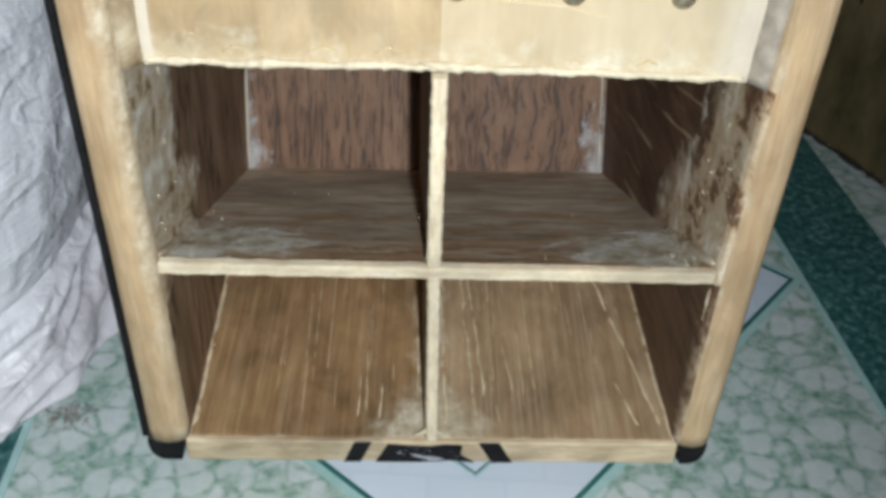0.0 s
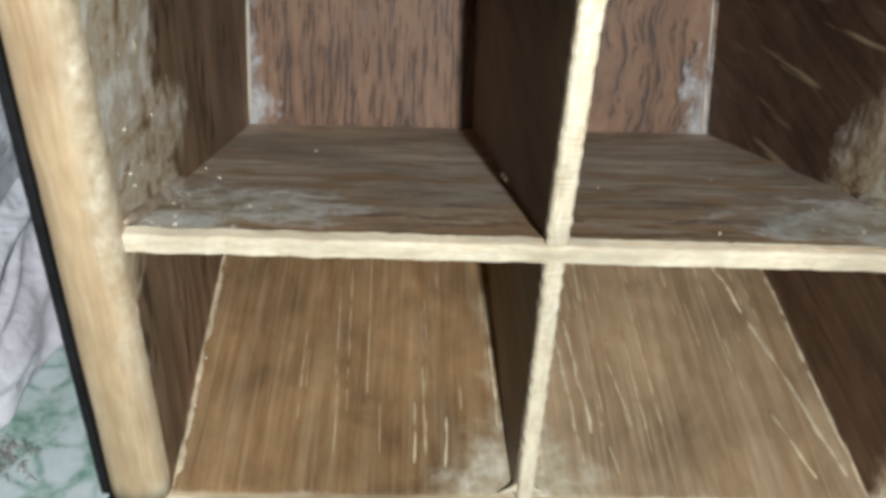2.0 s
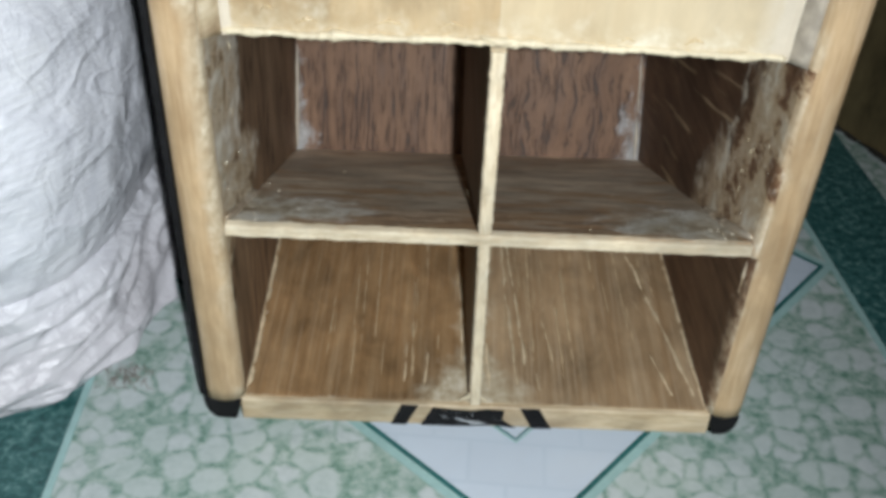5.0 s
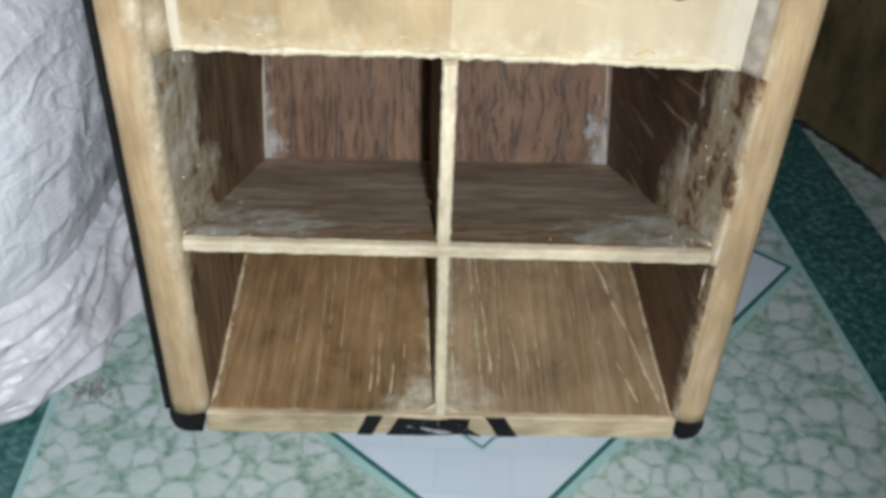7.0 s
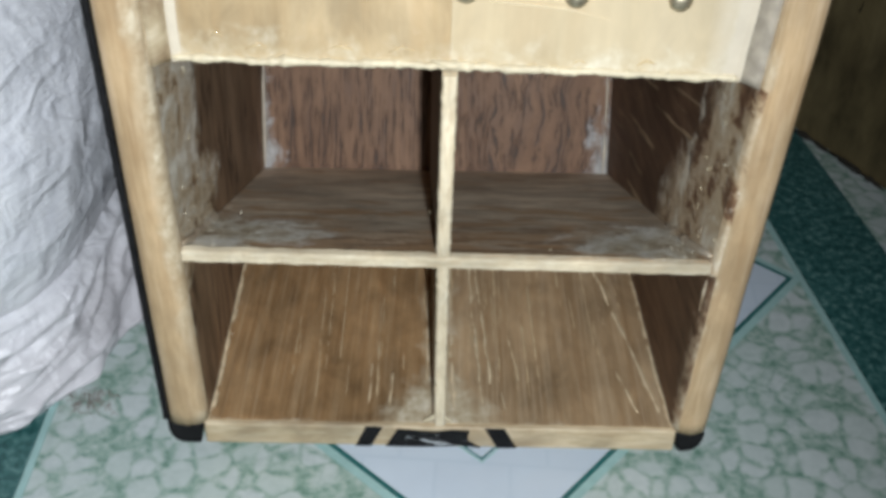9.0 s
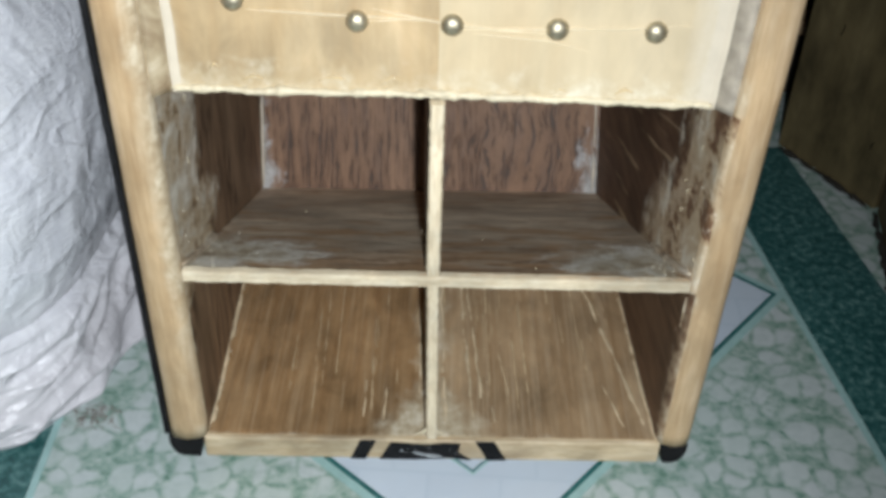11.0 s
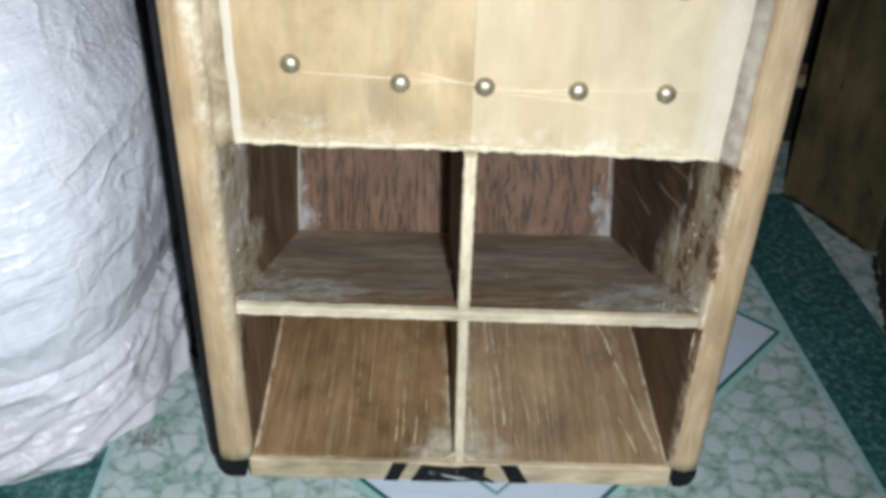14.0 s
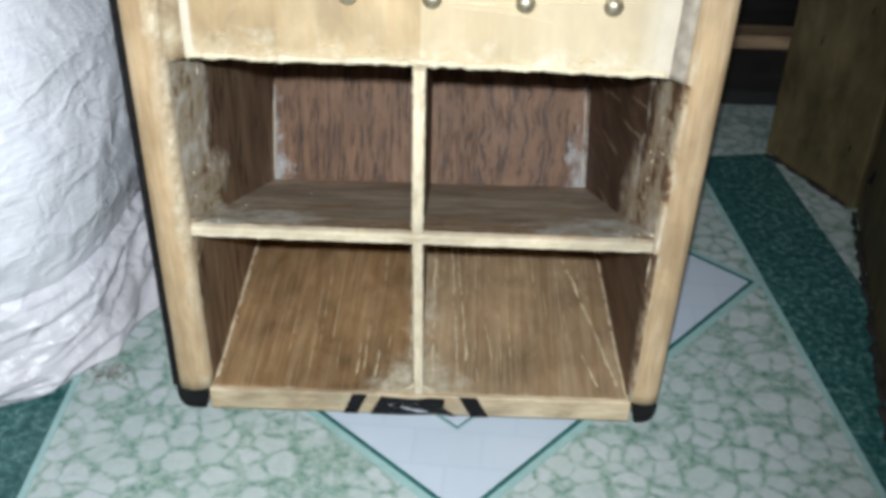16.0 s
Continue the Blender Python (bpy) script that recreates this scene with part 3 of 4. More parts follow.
def bead(points, radius, wobble=0.35, sides=7, step=0.004, flat=1.0, seed=0.0, taper=True):
    """A lumpy bead of dried glue along a line of corners."""
    pts = [Vector(p) for p in points]
    line = []
    for p, q in zip(pts, pts[1:]):
        n = max(2, int((q - p).length / step))
        line += [p.lerp(q, i / n) for i in range(n)]
    line.append(pts[-1])
    bm = bmesh.new()
    rings = []
    for i, p in enumerate(line):
        d = (line[min(i + 1, len(line) - 1)] - line[max(i - 1, 0)]).normalized()
        a = d.cross(Vector((0.31, 0.2, 0.93)) if abs(d.z) < 0.8 else Vector((1, 0.1, 0))).normalized()
        b = d.cross(a)
        end = min(1.0, 0.25 + min(i, len(line) - 1 - i) / 4) if taper else 1.0
        r = radius * end * (1 + wobble * 1.6 * noise.noise(p * 90 + Vector((seed, 0, 0))) + wobble * noise.noise(p * 260 + Vector((0, seed, 0))))
        off = Vector((noise.noise(p * 60 + Vector((seed, 5, 0))), noise.noise(p * 60 + Vector((9, seed, 0))), noise.noise(p * 60 + Vector((seed, 0, 3))))) * radius * wobble
        rings.append([bm.verts.new(p + off + (a * math.cos(t) + b * math.sin(t) * flat) * r) for t in [2 * math.pi * s / sides for s in range(sides)]])
    for r, s in zip(rings, rings[1:]):
        for i in range(sides):
            bm.faces.new((r[i], r[(i + 1) % sides], s[(i + 1) % sides], s[i]))
    bm.faces.new(rings[0][::-1]), bm.faces.new(rings[-1])
    return bm


def patch(origin, u, v, nu, nv, mask, thick=0.0012, seed=0.0):
    """A smear of resin on a face: the cells of a grid where mask(s, t) is positive, with an uneven thickness."""
    o, u, v = Vector(origin), Vector(u), Vector(v)
    n = u.cross(v).normalized()
    bm = bmesh.new()
    grid = {}

    def vert(i, j):
        if (i, j) not in grid:
            p = o + u * (i / nu) + v * (j / nv)
            h = max(0.0, min(1.0, mask(i / nu, j / nv) * 1.6))
            lump = 0.6 + 0.7 * noise.noise(p * 70 + Vector((seed, 0, 0))) + 0.25 * noise.noise(p * 190)
            grid[i, j] = bm.verts.new(p + n * (-0.0007 + 0.0006 * min(1.0, h * 4) + thick * h * max(0.12, lump)))
        return grid[i, j]

    for i in range(nu):
        for j in range(nv):
            if mask((i + 0.5) / nu, (j + 0.5) / nv) > -0.12:
                bm.faces.new((vert(i, j), vert(i + 1, j), vert(i + 1, j + 1), vert(i, j + 1)))
    if not bm.faces:
        grid.clear()
        bm.faces.new([bm.verts.new(o + u * a + v * b + n * 0.0005) for a, b in ((0, 0), (0.1, 0), (0.1, 0.1))])
    return bm


# ---- the room ----
floor = thing("floor", "green pebble-printed vinyl sheet with dark teal bands", "floor", kind="structure")
part("vinyl_sheet", block((-2.0, -2.0, -0.02), (2.0, 2.0, 0.0)), M_PEBBLE, floor, "pale green pebble-print vinyl")


def strip(name, poly, z, mat, label=""):
    return part(name, prism([(x, y, 0.0002) for x, y in poly], (0, 0, z)), mat, floor, label)


strip("band", [(0.4345, -1.0), (0.5215, -1.0), (0.3685, 0.467), (0.2825, 0.452)], 0.0007, M_TEAL, "dark teal speckled band")
strip("band", [(-0.235, -1.0), (-0.322, -1.0), (-0.403, 1.2), (-0.316, 1.2)], 0.0007, M_TEAL, "dark teal speckled band")
strip("band_edge", [(0.429, -1.0), (0.434, -1.0), (0.282, 0.452), (0.277, 0.451)], 0.0010, M_AQUA)
strip("band_edge", [(-0.2345, -1.0), (-0.2295, -1.0), (-0.3105, 1.2), (-0.3155, 1.2)], 0.0010, M_AQUA)
DIA = [Vector((0.2965, 0.2105)), Vector((0.036, -0.0845)), Vector((-0.258, 0.175)), Vector((0.003, 0.470))]
MID = sum(DIA, Vector((0, 0))) / 4


def ring(name, outer, inner, z, mat):
    """Four mitred strips that frame a diamond, between two scales of it."""
    for i in range(4):
        a, b = DIA[i], DIA[(i + 1) % 4]
        q = [MID + (p - MID) * s for p, s in ((a, outer), (b, outer), (b, inner), (a, inner))]
        strip(name, [(p.x, p.y) for p in q], z, mat)


strip("diamond_inlay", [tuple(MID + (p - MID) * 0.985) for p in DIA], 0.0009, M_WHITE, "white embossed vinyl diamond")
ring("diamond_line", 1.003, 0.987, 0.0012, M_GREEN)
ring("diamond_border", 1.035, 1.004, 0.0007, M_AQUA)
ring("inner_line", 0.700, 0.693, 0.0012, M_AQUA)
ring("inner_border", 0.690, 0.684, 0.0014, M_GREEN)

for nm, a, b in (("wall_north", (-2.1, 2.0, 0.0), (2.1, 2.1, 2.4)), ("wall_south", (-2.1, -2.1, 0.0), (2.1, -2.0, 2.4)),
                 ("wall_east", (2.0, -1.99, 0.0), (2.1, 1.99, 2.4)), ("wall_west", (-2.1, -1.99, 0.0), (-2.0, 1.99, 2.4))):
    tagged(mesh_ob(nm, block(a, b), M_WALL), "plain grey plastered wall in the dark", "wall", kind="structure")
tagged(mesh_ob("ceiling", block((-2.1, -2.1, 2.403), (2.1, 2.1, 2.5)), M_CEIL), "plain dim ceiling board", "ceiling", kind="structure")

# ---- the loudspeaker cabinet ----
BASE, TOP, DEPTH, REAR = 0.015, 0.64, 0.300, 0.45   # underside, top, foot of the inner reflector, outer back
FLOOR_IN = 0.034
cabinet = thing("speaker_cabinet", "unfinished plywood horn loudspeaker cabinet on the vinyl floor", "loudspeaker cabinet")


def x_in(s, z):
    return -(0.1500 + 0.004 * z) if s < 0 else 0.1535 + 0.006 * z + 0.022 * max(0.0, z - 0.17)


def x_out(s, z):
    return -0.1755 if s < 0 else 0.1752 + 0.019 * z


def side_panel(s):
    """A side board with a rounded front edge, faintly wider towards the top."""
    bm = bmesh.new()
    prof = [(0.0, 0.0085), (0.04, 0.0046), (0.13, 0.0019), (0.28, 0.0004), (0.5, -0.0006), (0.74, 0.0004), (0.89, 0.0019), (0.97, 0.0046), (1.0, 0.0085)]
    rows = []
    for i in range(61):
        z = 0.0345 + (TOP - 0.0345) * i / 60
        xi, xo = x_in(s, z), x_out(s, z)
        wear = 0.0007 * noise.noise(Vector((s * 3, 0, z * 30))) + 0.0004 * noise.noise(Vector((s * 7, 2, z * 110)))
        row = [bm.verts.new((xi, REAR, z))]
        row += [bm.verts.new((xi + (xo - xi) * f, y + wear - 0.003, z)) for f, y in prof]
        row += [bm.verts.new((xo, REAR, z))]
        rows.append(row)
    n = len(rows[0])
    for r, q in zip(rows, rows[1:]):
        for j in range(n):
            f = bm.faces.new((r[j], r[(j + 1) % n], q[(j + 1) % n], q[j]))
            f.material_index = 1 if j <= (2 if s > 0 and r[0].co.z < 0.28 else 0) else (2 if j >= n - 2 else 0)
    bm.faces.new(rows[0][::-1]), bm.faces.new(rows[-1])
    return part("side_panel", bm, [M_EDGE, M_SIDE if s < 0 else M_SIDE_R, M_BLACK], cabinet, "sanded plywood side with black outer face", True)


for s in (-1, 1):
    ob = side_panel(s)
    for p in ob.data.polygons:
        p.use_smooth = abs(p.normal.x) < 0.97
    if s < 0:
        # added black strip: stands in for the shadow line left of the side board
        part("laminate", block((x_out(s, 0) - 0.0043, 0.0015, 0.034), (x_out(s, 0) - 0.0004, REAR, TOP - 0.001), 0.0008), M_BLACK, cabinet, "black strip in place of the side's shadow line")
    # black corner below the side board, rounded at its lower outer edge
    xo, xi = x_out(s, 0.03) - (0.002 if s < 0 else 0.0), x_in(s, 0.03)
    pts = [(xi + s * 0.002, 0.0330), (xo - s * 0.0006, 0.0335), (xo - s * 0.0008, 0.027), (xo - s * 0.0022, 0.0215), (xo - s * 0.0052, 0.0172), (xo - s * 0.0095, 0.0152), (xi + s * 0.0065, 0.0150)]
    part("corner_cap", prism([(x, -0.0008, z) for x, z in pts], (0, REAR, 0), 0.0010, 2), M_BLACK, cabinet, "black painted corner")

bottom = part("bottom_panel", prism([(x_in(-1, 0.03) - 0.003, -0.0004, BASE), (x_in(1, 0.03) + 0.003, -0.0004, BASE), (x_in(1, 0.03) + 0.003, -0.0004, FLOOR_IN - 0.0005), (x_in(-1, 0.03) - 0.003, -0.0004, FLOOR_IN - 0.0005)],
                           (0, REAR - 0.001, 0), 0.0015, 3), M_EDGE_X, cabinet, "worn plywood bottom edge")
part("floor_veneer", block((x_in(-1, 0.037) + 0.0005, 0.0035, FLOOR_IN - 0.003), (0.0008, DEPTH, FLOOR_IN + 0.0004)), M_FLOORWOOD, cabinet, "streaked brown veneer")
part("floor_veneer", block((0.0012, 0.0035, FLOOR_IN - 0.003), (x_in(1, 0.037) - 0.0005, DEPTH, FLOOR_IN + 0.0004)), M_FLOORWOOD_R, cabinet, "greyer streaked veneer")
LEAN_BACK = 0.42   # the reflector leans back as it rises


def back_y(z):
    return DEPTH + (z - 0.041) * LEAN_BACK


part("reflector", prism([(x_in(-1, 0.2) + 0.0005, back_y(z) + d, z) for z, d in ((0.0360, 0.0), (0.30, 0.0), (0.30, 0.010), (0.0360, 0.010))], (x_in(1, 0.2) - x_in(-1, 0.2) - 0.001, 0, 0)), M_BACK, cabinet, "reddish-brown veneer with black grain")
part("back_panel", block((x_in(-1, 0.2) + 0.0005, REAR - 0.012, 0.0355), (x_in(1, 0.2) - 0.0005, REAR - 0.0005, TOP - 0.02)), M_DIV, cabinet)
part("top_panel", block((x_in(-1, TOP) + 0.004, -0.001, TOP - 0.0195), (x_in(1, TOP) - 0.004, REAR, TOP - 0.001), 0.002), M_EDGE_X, cabinet)

# sloping shelf: falls from the front towards the back
SH0, SH1 = 0.1740, 0.0410


def shelf_z(y):
    return SH0 + (SH1 - SH0) * y / DEPTH


def sloped(y0, y1, dz0, dz1, inset):
    pts = []
    for y, dz in ((y0, dz0), (y1, dz0), (y1, dz1), (y0, dz1)):
        pts.append((x_in(-1, 0.15) + inset, y, shelf_z(y) + dz))
    w = x_in(1, 0.15) - x_in(-1, 0.15) - 2 * inset
    return prism(pts, (w, 0, 0))


shelf = part("shelf_board", sloped(0.0035, DEPTH - 0.001, -0.0075, 0.0, 0.0008), M_SHELF, cabinet, "grey-brown sloping shelf board")


def raw_edge(upright, a, b, half, seed):
    """The uneven saw-cut front edge of a thin board, from a to b."""
    bm = bmesh.new()
    n = 150
    rows = []
    for i in range(n + 1):
        p = Vector(a).lerp(Vector(b), i / n)
        w = half * (1 + 0.08 * noise.noise(Vector((i * 0.13, seed, 0))) + 0.03 * noise.noise(Vector((i * 0.9, seed, 4))))
        c = 0.0006 * noise.noise(Vector((i * 0.2, 7, seed)))
        side = Vector((1, 0, 0)) if upright else Vector((0, 0, 1))
        prof = [(-1, 0.006), (-1, 0.0012), (-0.75, 0.0), (0.75, 0.0), (1, 0.0012), (1, 0.006)]
        rows.append([bm.verts.new(p + side * (w * f + c) + Vector((0, y + 0.0004 * noise.noise(Vector((i * 0.9, f * 3, seed))), 0))) for f, y in prof])
    for r, q in zip(rows, rows[1:]):
        for j in range(5):
            bm.faces.new((r[j], r[j + 1], q[j + 1], q[j]))
    bm.faces.new(rows[0]), bm.faces.new(rows[-1][::-1])
    return bm


zc = SH0 - 0.0054
part("shelf_edge", raw_edge(False, (x_in(-1, 0.17) + 0.001, 0.0, zc + 0.0005), (x_in(1, 0.17) - 0.001, 0.0, zc - 0.0005), 0.0038, 1.0), M_RAW, shelf, "pale raw-cut shelf edge")
upper_divider = part("divider", prism([(-0.0034, 0.004, shelf_z(0.004) + 0.0004), (-0.0034, DEPTH - 0.002, shelf_z(DEPTH) + 0.0004), (-0.0034, back_y(0.30) - 0.002, 0.30), (-0.0034, 0.0245, 0.30), (-0.0034, 0.0245, 0.2865), (-0.0034, 0.004, 0.2865)], (0.0068, 0, 0)), M_DIV, cabinet, "thin upright divider board")
lower_divider = part("divider", prism([(-0.0032, y, z) for y, z in ((0.004, FLOOR_IN + 0.0008), (0.29, FLOOR_IN + 0.0008), (0.29, shelf_z(0.29) - 0.008), (0.004, shelf_z(0.004) - 0.008))], (0.0064, 0, 0)), M_DIV, cabinet)
part("divider_edge", raw_edge(True, (-0.0002, -0.0004, SH0), (0.0002, -0.0004, 0.288), 0.0039, 2.0), M_RAW_Z, upper_divider, "pale raw-cut divider edge")
part("divider_edge", raw_edge(True, (0.0014, -0.0002, FLOOR_IN + 0.001), (0.0, -0.0002, SH0 - 0.008), 0.0036, 3.0), M_RAW_Z, lower_divider)

# baffle: veneer leaves side by side, the seam a little off the middle
BY = 0.012


def leaf(x0, x1, s0, s1, mat, label=""):
    def ends(z):
        a = x_in(-1, z) + 0.0085 if s0 else x0
        b = x_in(1, z) - 0.0070 if s1 else x1
        return a, b
    (a0, b0), (a1, b1) = ends(0.2865), ends(TOP - 0.02)
    return part("baffle_board", prism([(a0, BY, 0.2865), (b0, BY, 0.2865), (b1, BY, TOP - 0.02), (a1, BY, TOP - 0.02)], (0, 0.012, 0)), mat, cabinet, label)


def leaf_at(x):
    return leaf_a if x < -0.0435 else leaf_b if x < 0.0003 else leaf_c


leaf_a = leaf(0, -0.04355, True, False, M_BAFFLE, "pale smooth plywood baffle")
leaf_b = leaf(-0.0435, 0.0003, False, False, M_BAFFLE)
leaf_c = leaf(0.00035, 0, False, True, M_BAFFLE_B, "paler plywood baffle")

# sealant fillets and glue beads round the baffle
for s in (-1, 1):
    gap = 0.0085 if s < 0 else 0.0070
    fill, white = bmesh.new(), bmesh.new()
    rows, wrows = [], []
    for i in range(90):
        z = 0.286 + (TOP - 0.307) * i / 89
        xi = x_in(s, z)
        g = gap * (1 + 0.10 * noise.noise(Vector((s * 4, 1, z * 45))))
        w = (0.0115 if s > 0 else 0.0070) * (1 + 0.08 * noise.noise(Vector((s * 9, 3, z * 50))) + 0.03 * noise.noise(Vector((s * 9, 3, z * 210))))
        dent = 0.0006 * noise.noise(Vector((s, 5, z * 90)))
        rows.append([fill.verts.new((xi - s * 0.0001, 0.0035 + dent, z)), fill.verts.new((xi - s * g * 0.5, 0.0072 + dent, z)), fill.verts.new((xi - s * (g + 0.001), BY - 0.0006, z)), fill.verts.new((xi - s * (g + 0.001), BY + 0.010, z)), fill.verts.new((xi - s * 0.0001, BY + 0.010, z))])
        wrows.append([white.verts.new((xi - s * (g - 0.001), BY - 0.0004, z)), white.verts.new((xi - s * (g + w * 0.4), BY - 0.0007 - abs(dent) * 0.3, z)), white.verts.new((xi - s * (g + w), BY + 0.0002, z)), white.verts.new((xi - s * (g + w * 0.5), BY + 0.001, z))])
    for bm, rr in ((fill, rows), (white, wrows)):
        for r, q in zip(rr, rr[1:]):
            for j in range(len(r)):
                bm.faces.new((r[j], r[(j + 1) % len(r)], q[(j + 1) % len(r)], q[j]))
        bm.faces.new(rr[0][::-1]), bm.faces.new(rr[-1])
    part("filler_strip", fill, M_FILL if s > 0 else M_FILL_B, cabinet, "smeared grey filler" if s > 0 else "smeared brown filler", True)
    part("sealant_fillet", white, M_GLUEW, cabinet, "smooth white sealant")
part("glue_bead", bead([(x_in(-1, 0.283) + 0.009, 0.0115, 0.2880), (-0.02, 0.0115, 0.2877), (0.0, 0.0105, 0.2880), (0.02, 0.0115, 0.2877), (x_in(1, 0.283) - 0.009, 0.0115, 0.2880)], 0.0021, 0.5, 8, 0.0010, seed=2), M_GLUE, cabinet, "lumpy dried glue", True)
part("glue_bead", bead([(-0.010, 0.0115, 0.290), (0.0, 0.009, 0.289), (0.012, 0.0115, 0.290)], 0.0026, 0.45, 8, 0.003, seed=5), M_GLUE, cabinet, "", True)
for x, z, L in ((-0.098, 0.2955, 0.011), (-0.056, 0.2965, 0.014), (-0.024, 0.2965, 0.013), (-0.118, 0.302, 0.006), (0.100, 0.294, 0.010), (0.066, 0.293, 0.008)):
    part("glue_blob", bead([(x - L / 2, BY - 0.0002, z - 0.002), (x, BY - 0.0006, z + 0.001), (x + L / 2, BY - 0.0002, z - 0.001)], 0.0016, 0.5, 7, 0.002, 0.5, seed=x * 90), M_CLEAR, leaf_at(x), "", True)


def bolt(x, z, tilt=0.0):
    """A domed carriage bolt head, slightly flattened, with a rim."""
    bm = bmesh.new()
    prof = [(0.0060, 0.0), (0.0060, 0.0009), (0.0055, 0.0021), (0.0043, 0.0034), (0.0028, 0.0042), (0.0012, 0.0046)]
    n = 20
    rows = [[bm.verts.new((x + r * math.cos(a), BY - h, z + r * math.sin(a))) for a in [2 * math.pi * i / n for i in range(n)]] for r, h in prof]
    for r, q in zip(rows, rows[1:]):
        for i in range(n):
            bm.faces.new((r[i], r[(i + 1) % n], q[(i + 1) % n], q[i]))
    bm.faces.new(rows[0][::-1]), bm.faces.new(rows[-1])
    return part("bolt", bm, M_STEEL, leaf_at(x), "domed steel bolt head", True)


BOLTS = [(-0.1050, 0.3385), (-0.0420, 0.3285), (0.0070, 0.3278), (0.0612, 0.3270), (0.1120, 0.3268), (0.113, 0.389), (-0.115, 0.402), (-0.09, 0.456), (0.0, 0.476), (0.092, 0.452)]
for x, z in BOLTS:
    bolt(x, z)


def scratch(pts, w=0.0009):
    pts = [(x, z - 0.003) for x, z in pts]
    part("scored_line", bead([(x, BY - 0.0001, z) for x, z in pts], w * 1.35, 0.2, 5, 0.006, 0.4), M_GROOVE, leaf_at(pts[1][0]), "pale scored pencil line")


scratch([(-0.098, 0.3365), (-0.05, 0.3345), (-0.02, 0.3335), (0.0, 0.3325)])
scratch([(-0.034, 0.3385), (-0.016, 0.335), (0.0, 0.332), (0.033, 0.3285), (0.058, 0.3275)])
scratch([(0.012, 0.3285), (0.046, 0.3295), (0.095, 0.331), (0.130, 0.3335)])
scratch([(-0.016, 0.3335), (-0.030, 0.332), (-0.036, 0.3315)], 0.0007)
scratch([(0.018, 0.3265), (0.056, 0.3235), (0.079, 0.3185)], 0.0007)

# painted mark on the bottom edge: a scraped black block between two slanted bars
def paint(poly, name="painted_mark"):
    part(name, prism([(x, -0.0003, z) for x, z in poly], (0, -0.0006, 0)), M_BLACK, bottom, "scraped black paint")


paint([(-0.054, 0.0152), (-0.0435, 0.0152), (-0.036, 0.0332), (-0.047, 0.0335)])
paint([(-0.034, 0.0152), (-0.010, 0.0152), (0.006, 0.016), (0.014, 0.0172), (0.029, 0.0150), (0.020, 0.0225), (0.021, 0.0312), (0.010, 0.0320), (0.0, 0.030), (-0.010, 0.0305), (-0.026, 0.0320)])
paint([(0.040, 0.0152), (0.053, 0.0155), (0.044, 0.0334), (0.031, 0.0334)])
part("glue_blob", bead([(-0.012, -0.0018, 0.0235), (0.0, -0.002, 0.0205), (0.009, -0.0016, 0.019)], 0.0020, 0.6, 7, 0.002, 0.5, seed=8), M_SCUFF, cabinet, "", True)

rm = random.Random(9)
for i in range(16):
    x, z = rm.uniform(-0.022, 0.016), rm.uniform(0.0195, 0.0315)
    part("scuff", bead([(x, -0.0009, z), (x + rm.uniform(0.001, 0.005), -0.0009, z + rm.uniform(-0.002, 0.002))], rm.uniform(0.0003, 0.0008), 0.8, 6, 0.001, 0.4, seed=i + 3), M_SCUFF, bottom, "", True)

# resin smears inside
def field(cx, cy, rx, ry, seed, f=6.0, amp=0.9, stretch_s=1.0):
    def mask(s, t):
        q = Vector((s * f * stretch_s + seed, t * f, seed * 0.37))
        d = 1.0 - ((s - cx) / rx) ** 2 - ((t - cy) / ry) ** 2
        return d + amp * noise.noise(q) + amp * 0.6 * noise.noise(q * 2.7)
    return mask


def side_smear(s, y0, y1, z0, z1, mask, mat, seed, thick=0.0014):
    o = Vector((x_in(s, z0) - s * 0.0004, y0, z0))
    v = Vector((x_in(s, z1) - x_in(s, z0), 0, z1 - z0))
    u = Vector((0, y1 - y0, 0))
    if s > 0:
        bm = patch(o + v, u, -v, 44, 44, lambda a, b: mask(a, 1 - b), thick, seed)
    else:
        bm = patch(o, u, v, 44, 44, mask, thick, seed)
    part("resin_smear", bm, mat, cabinet, "cloudy dried resin smear", True)


side_smear(-1, 0.004, 0.012, 0.29, 0.60, field(0.3, 0.4, 1.4, 1.4, 2.0), M_RESIN_G, 3, 0.0005)
side_smear(1, 0.004, 0.012, 0.29, 0.60, field(0.3, 0.4, 1.4, 1.4, 6.0), M_RESIN_G, 4, 0.0005)


part("glue_blob", bead([(-0.010, 0.004, 0.0355), (0.0, 0.0035, 0.041), (0.010, 0.004, 0.0355)], 0.0022, 0.4, 7, 0.002, seed=3), M_GLUE, cabinet, "", True)

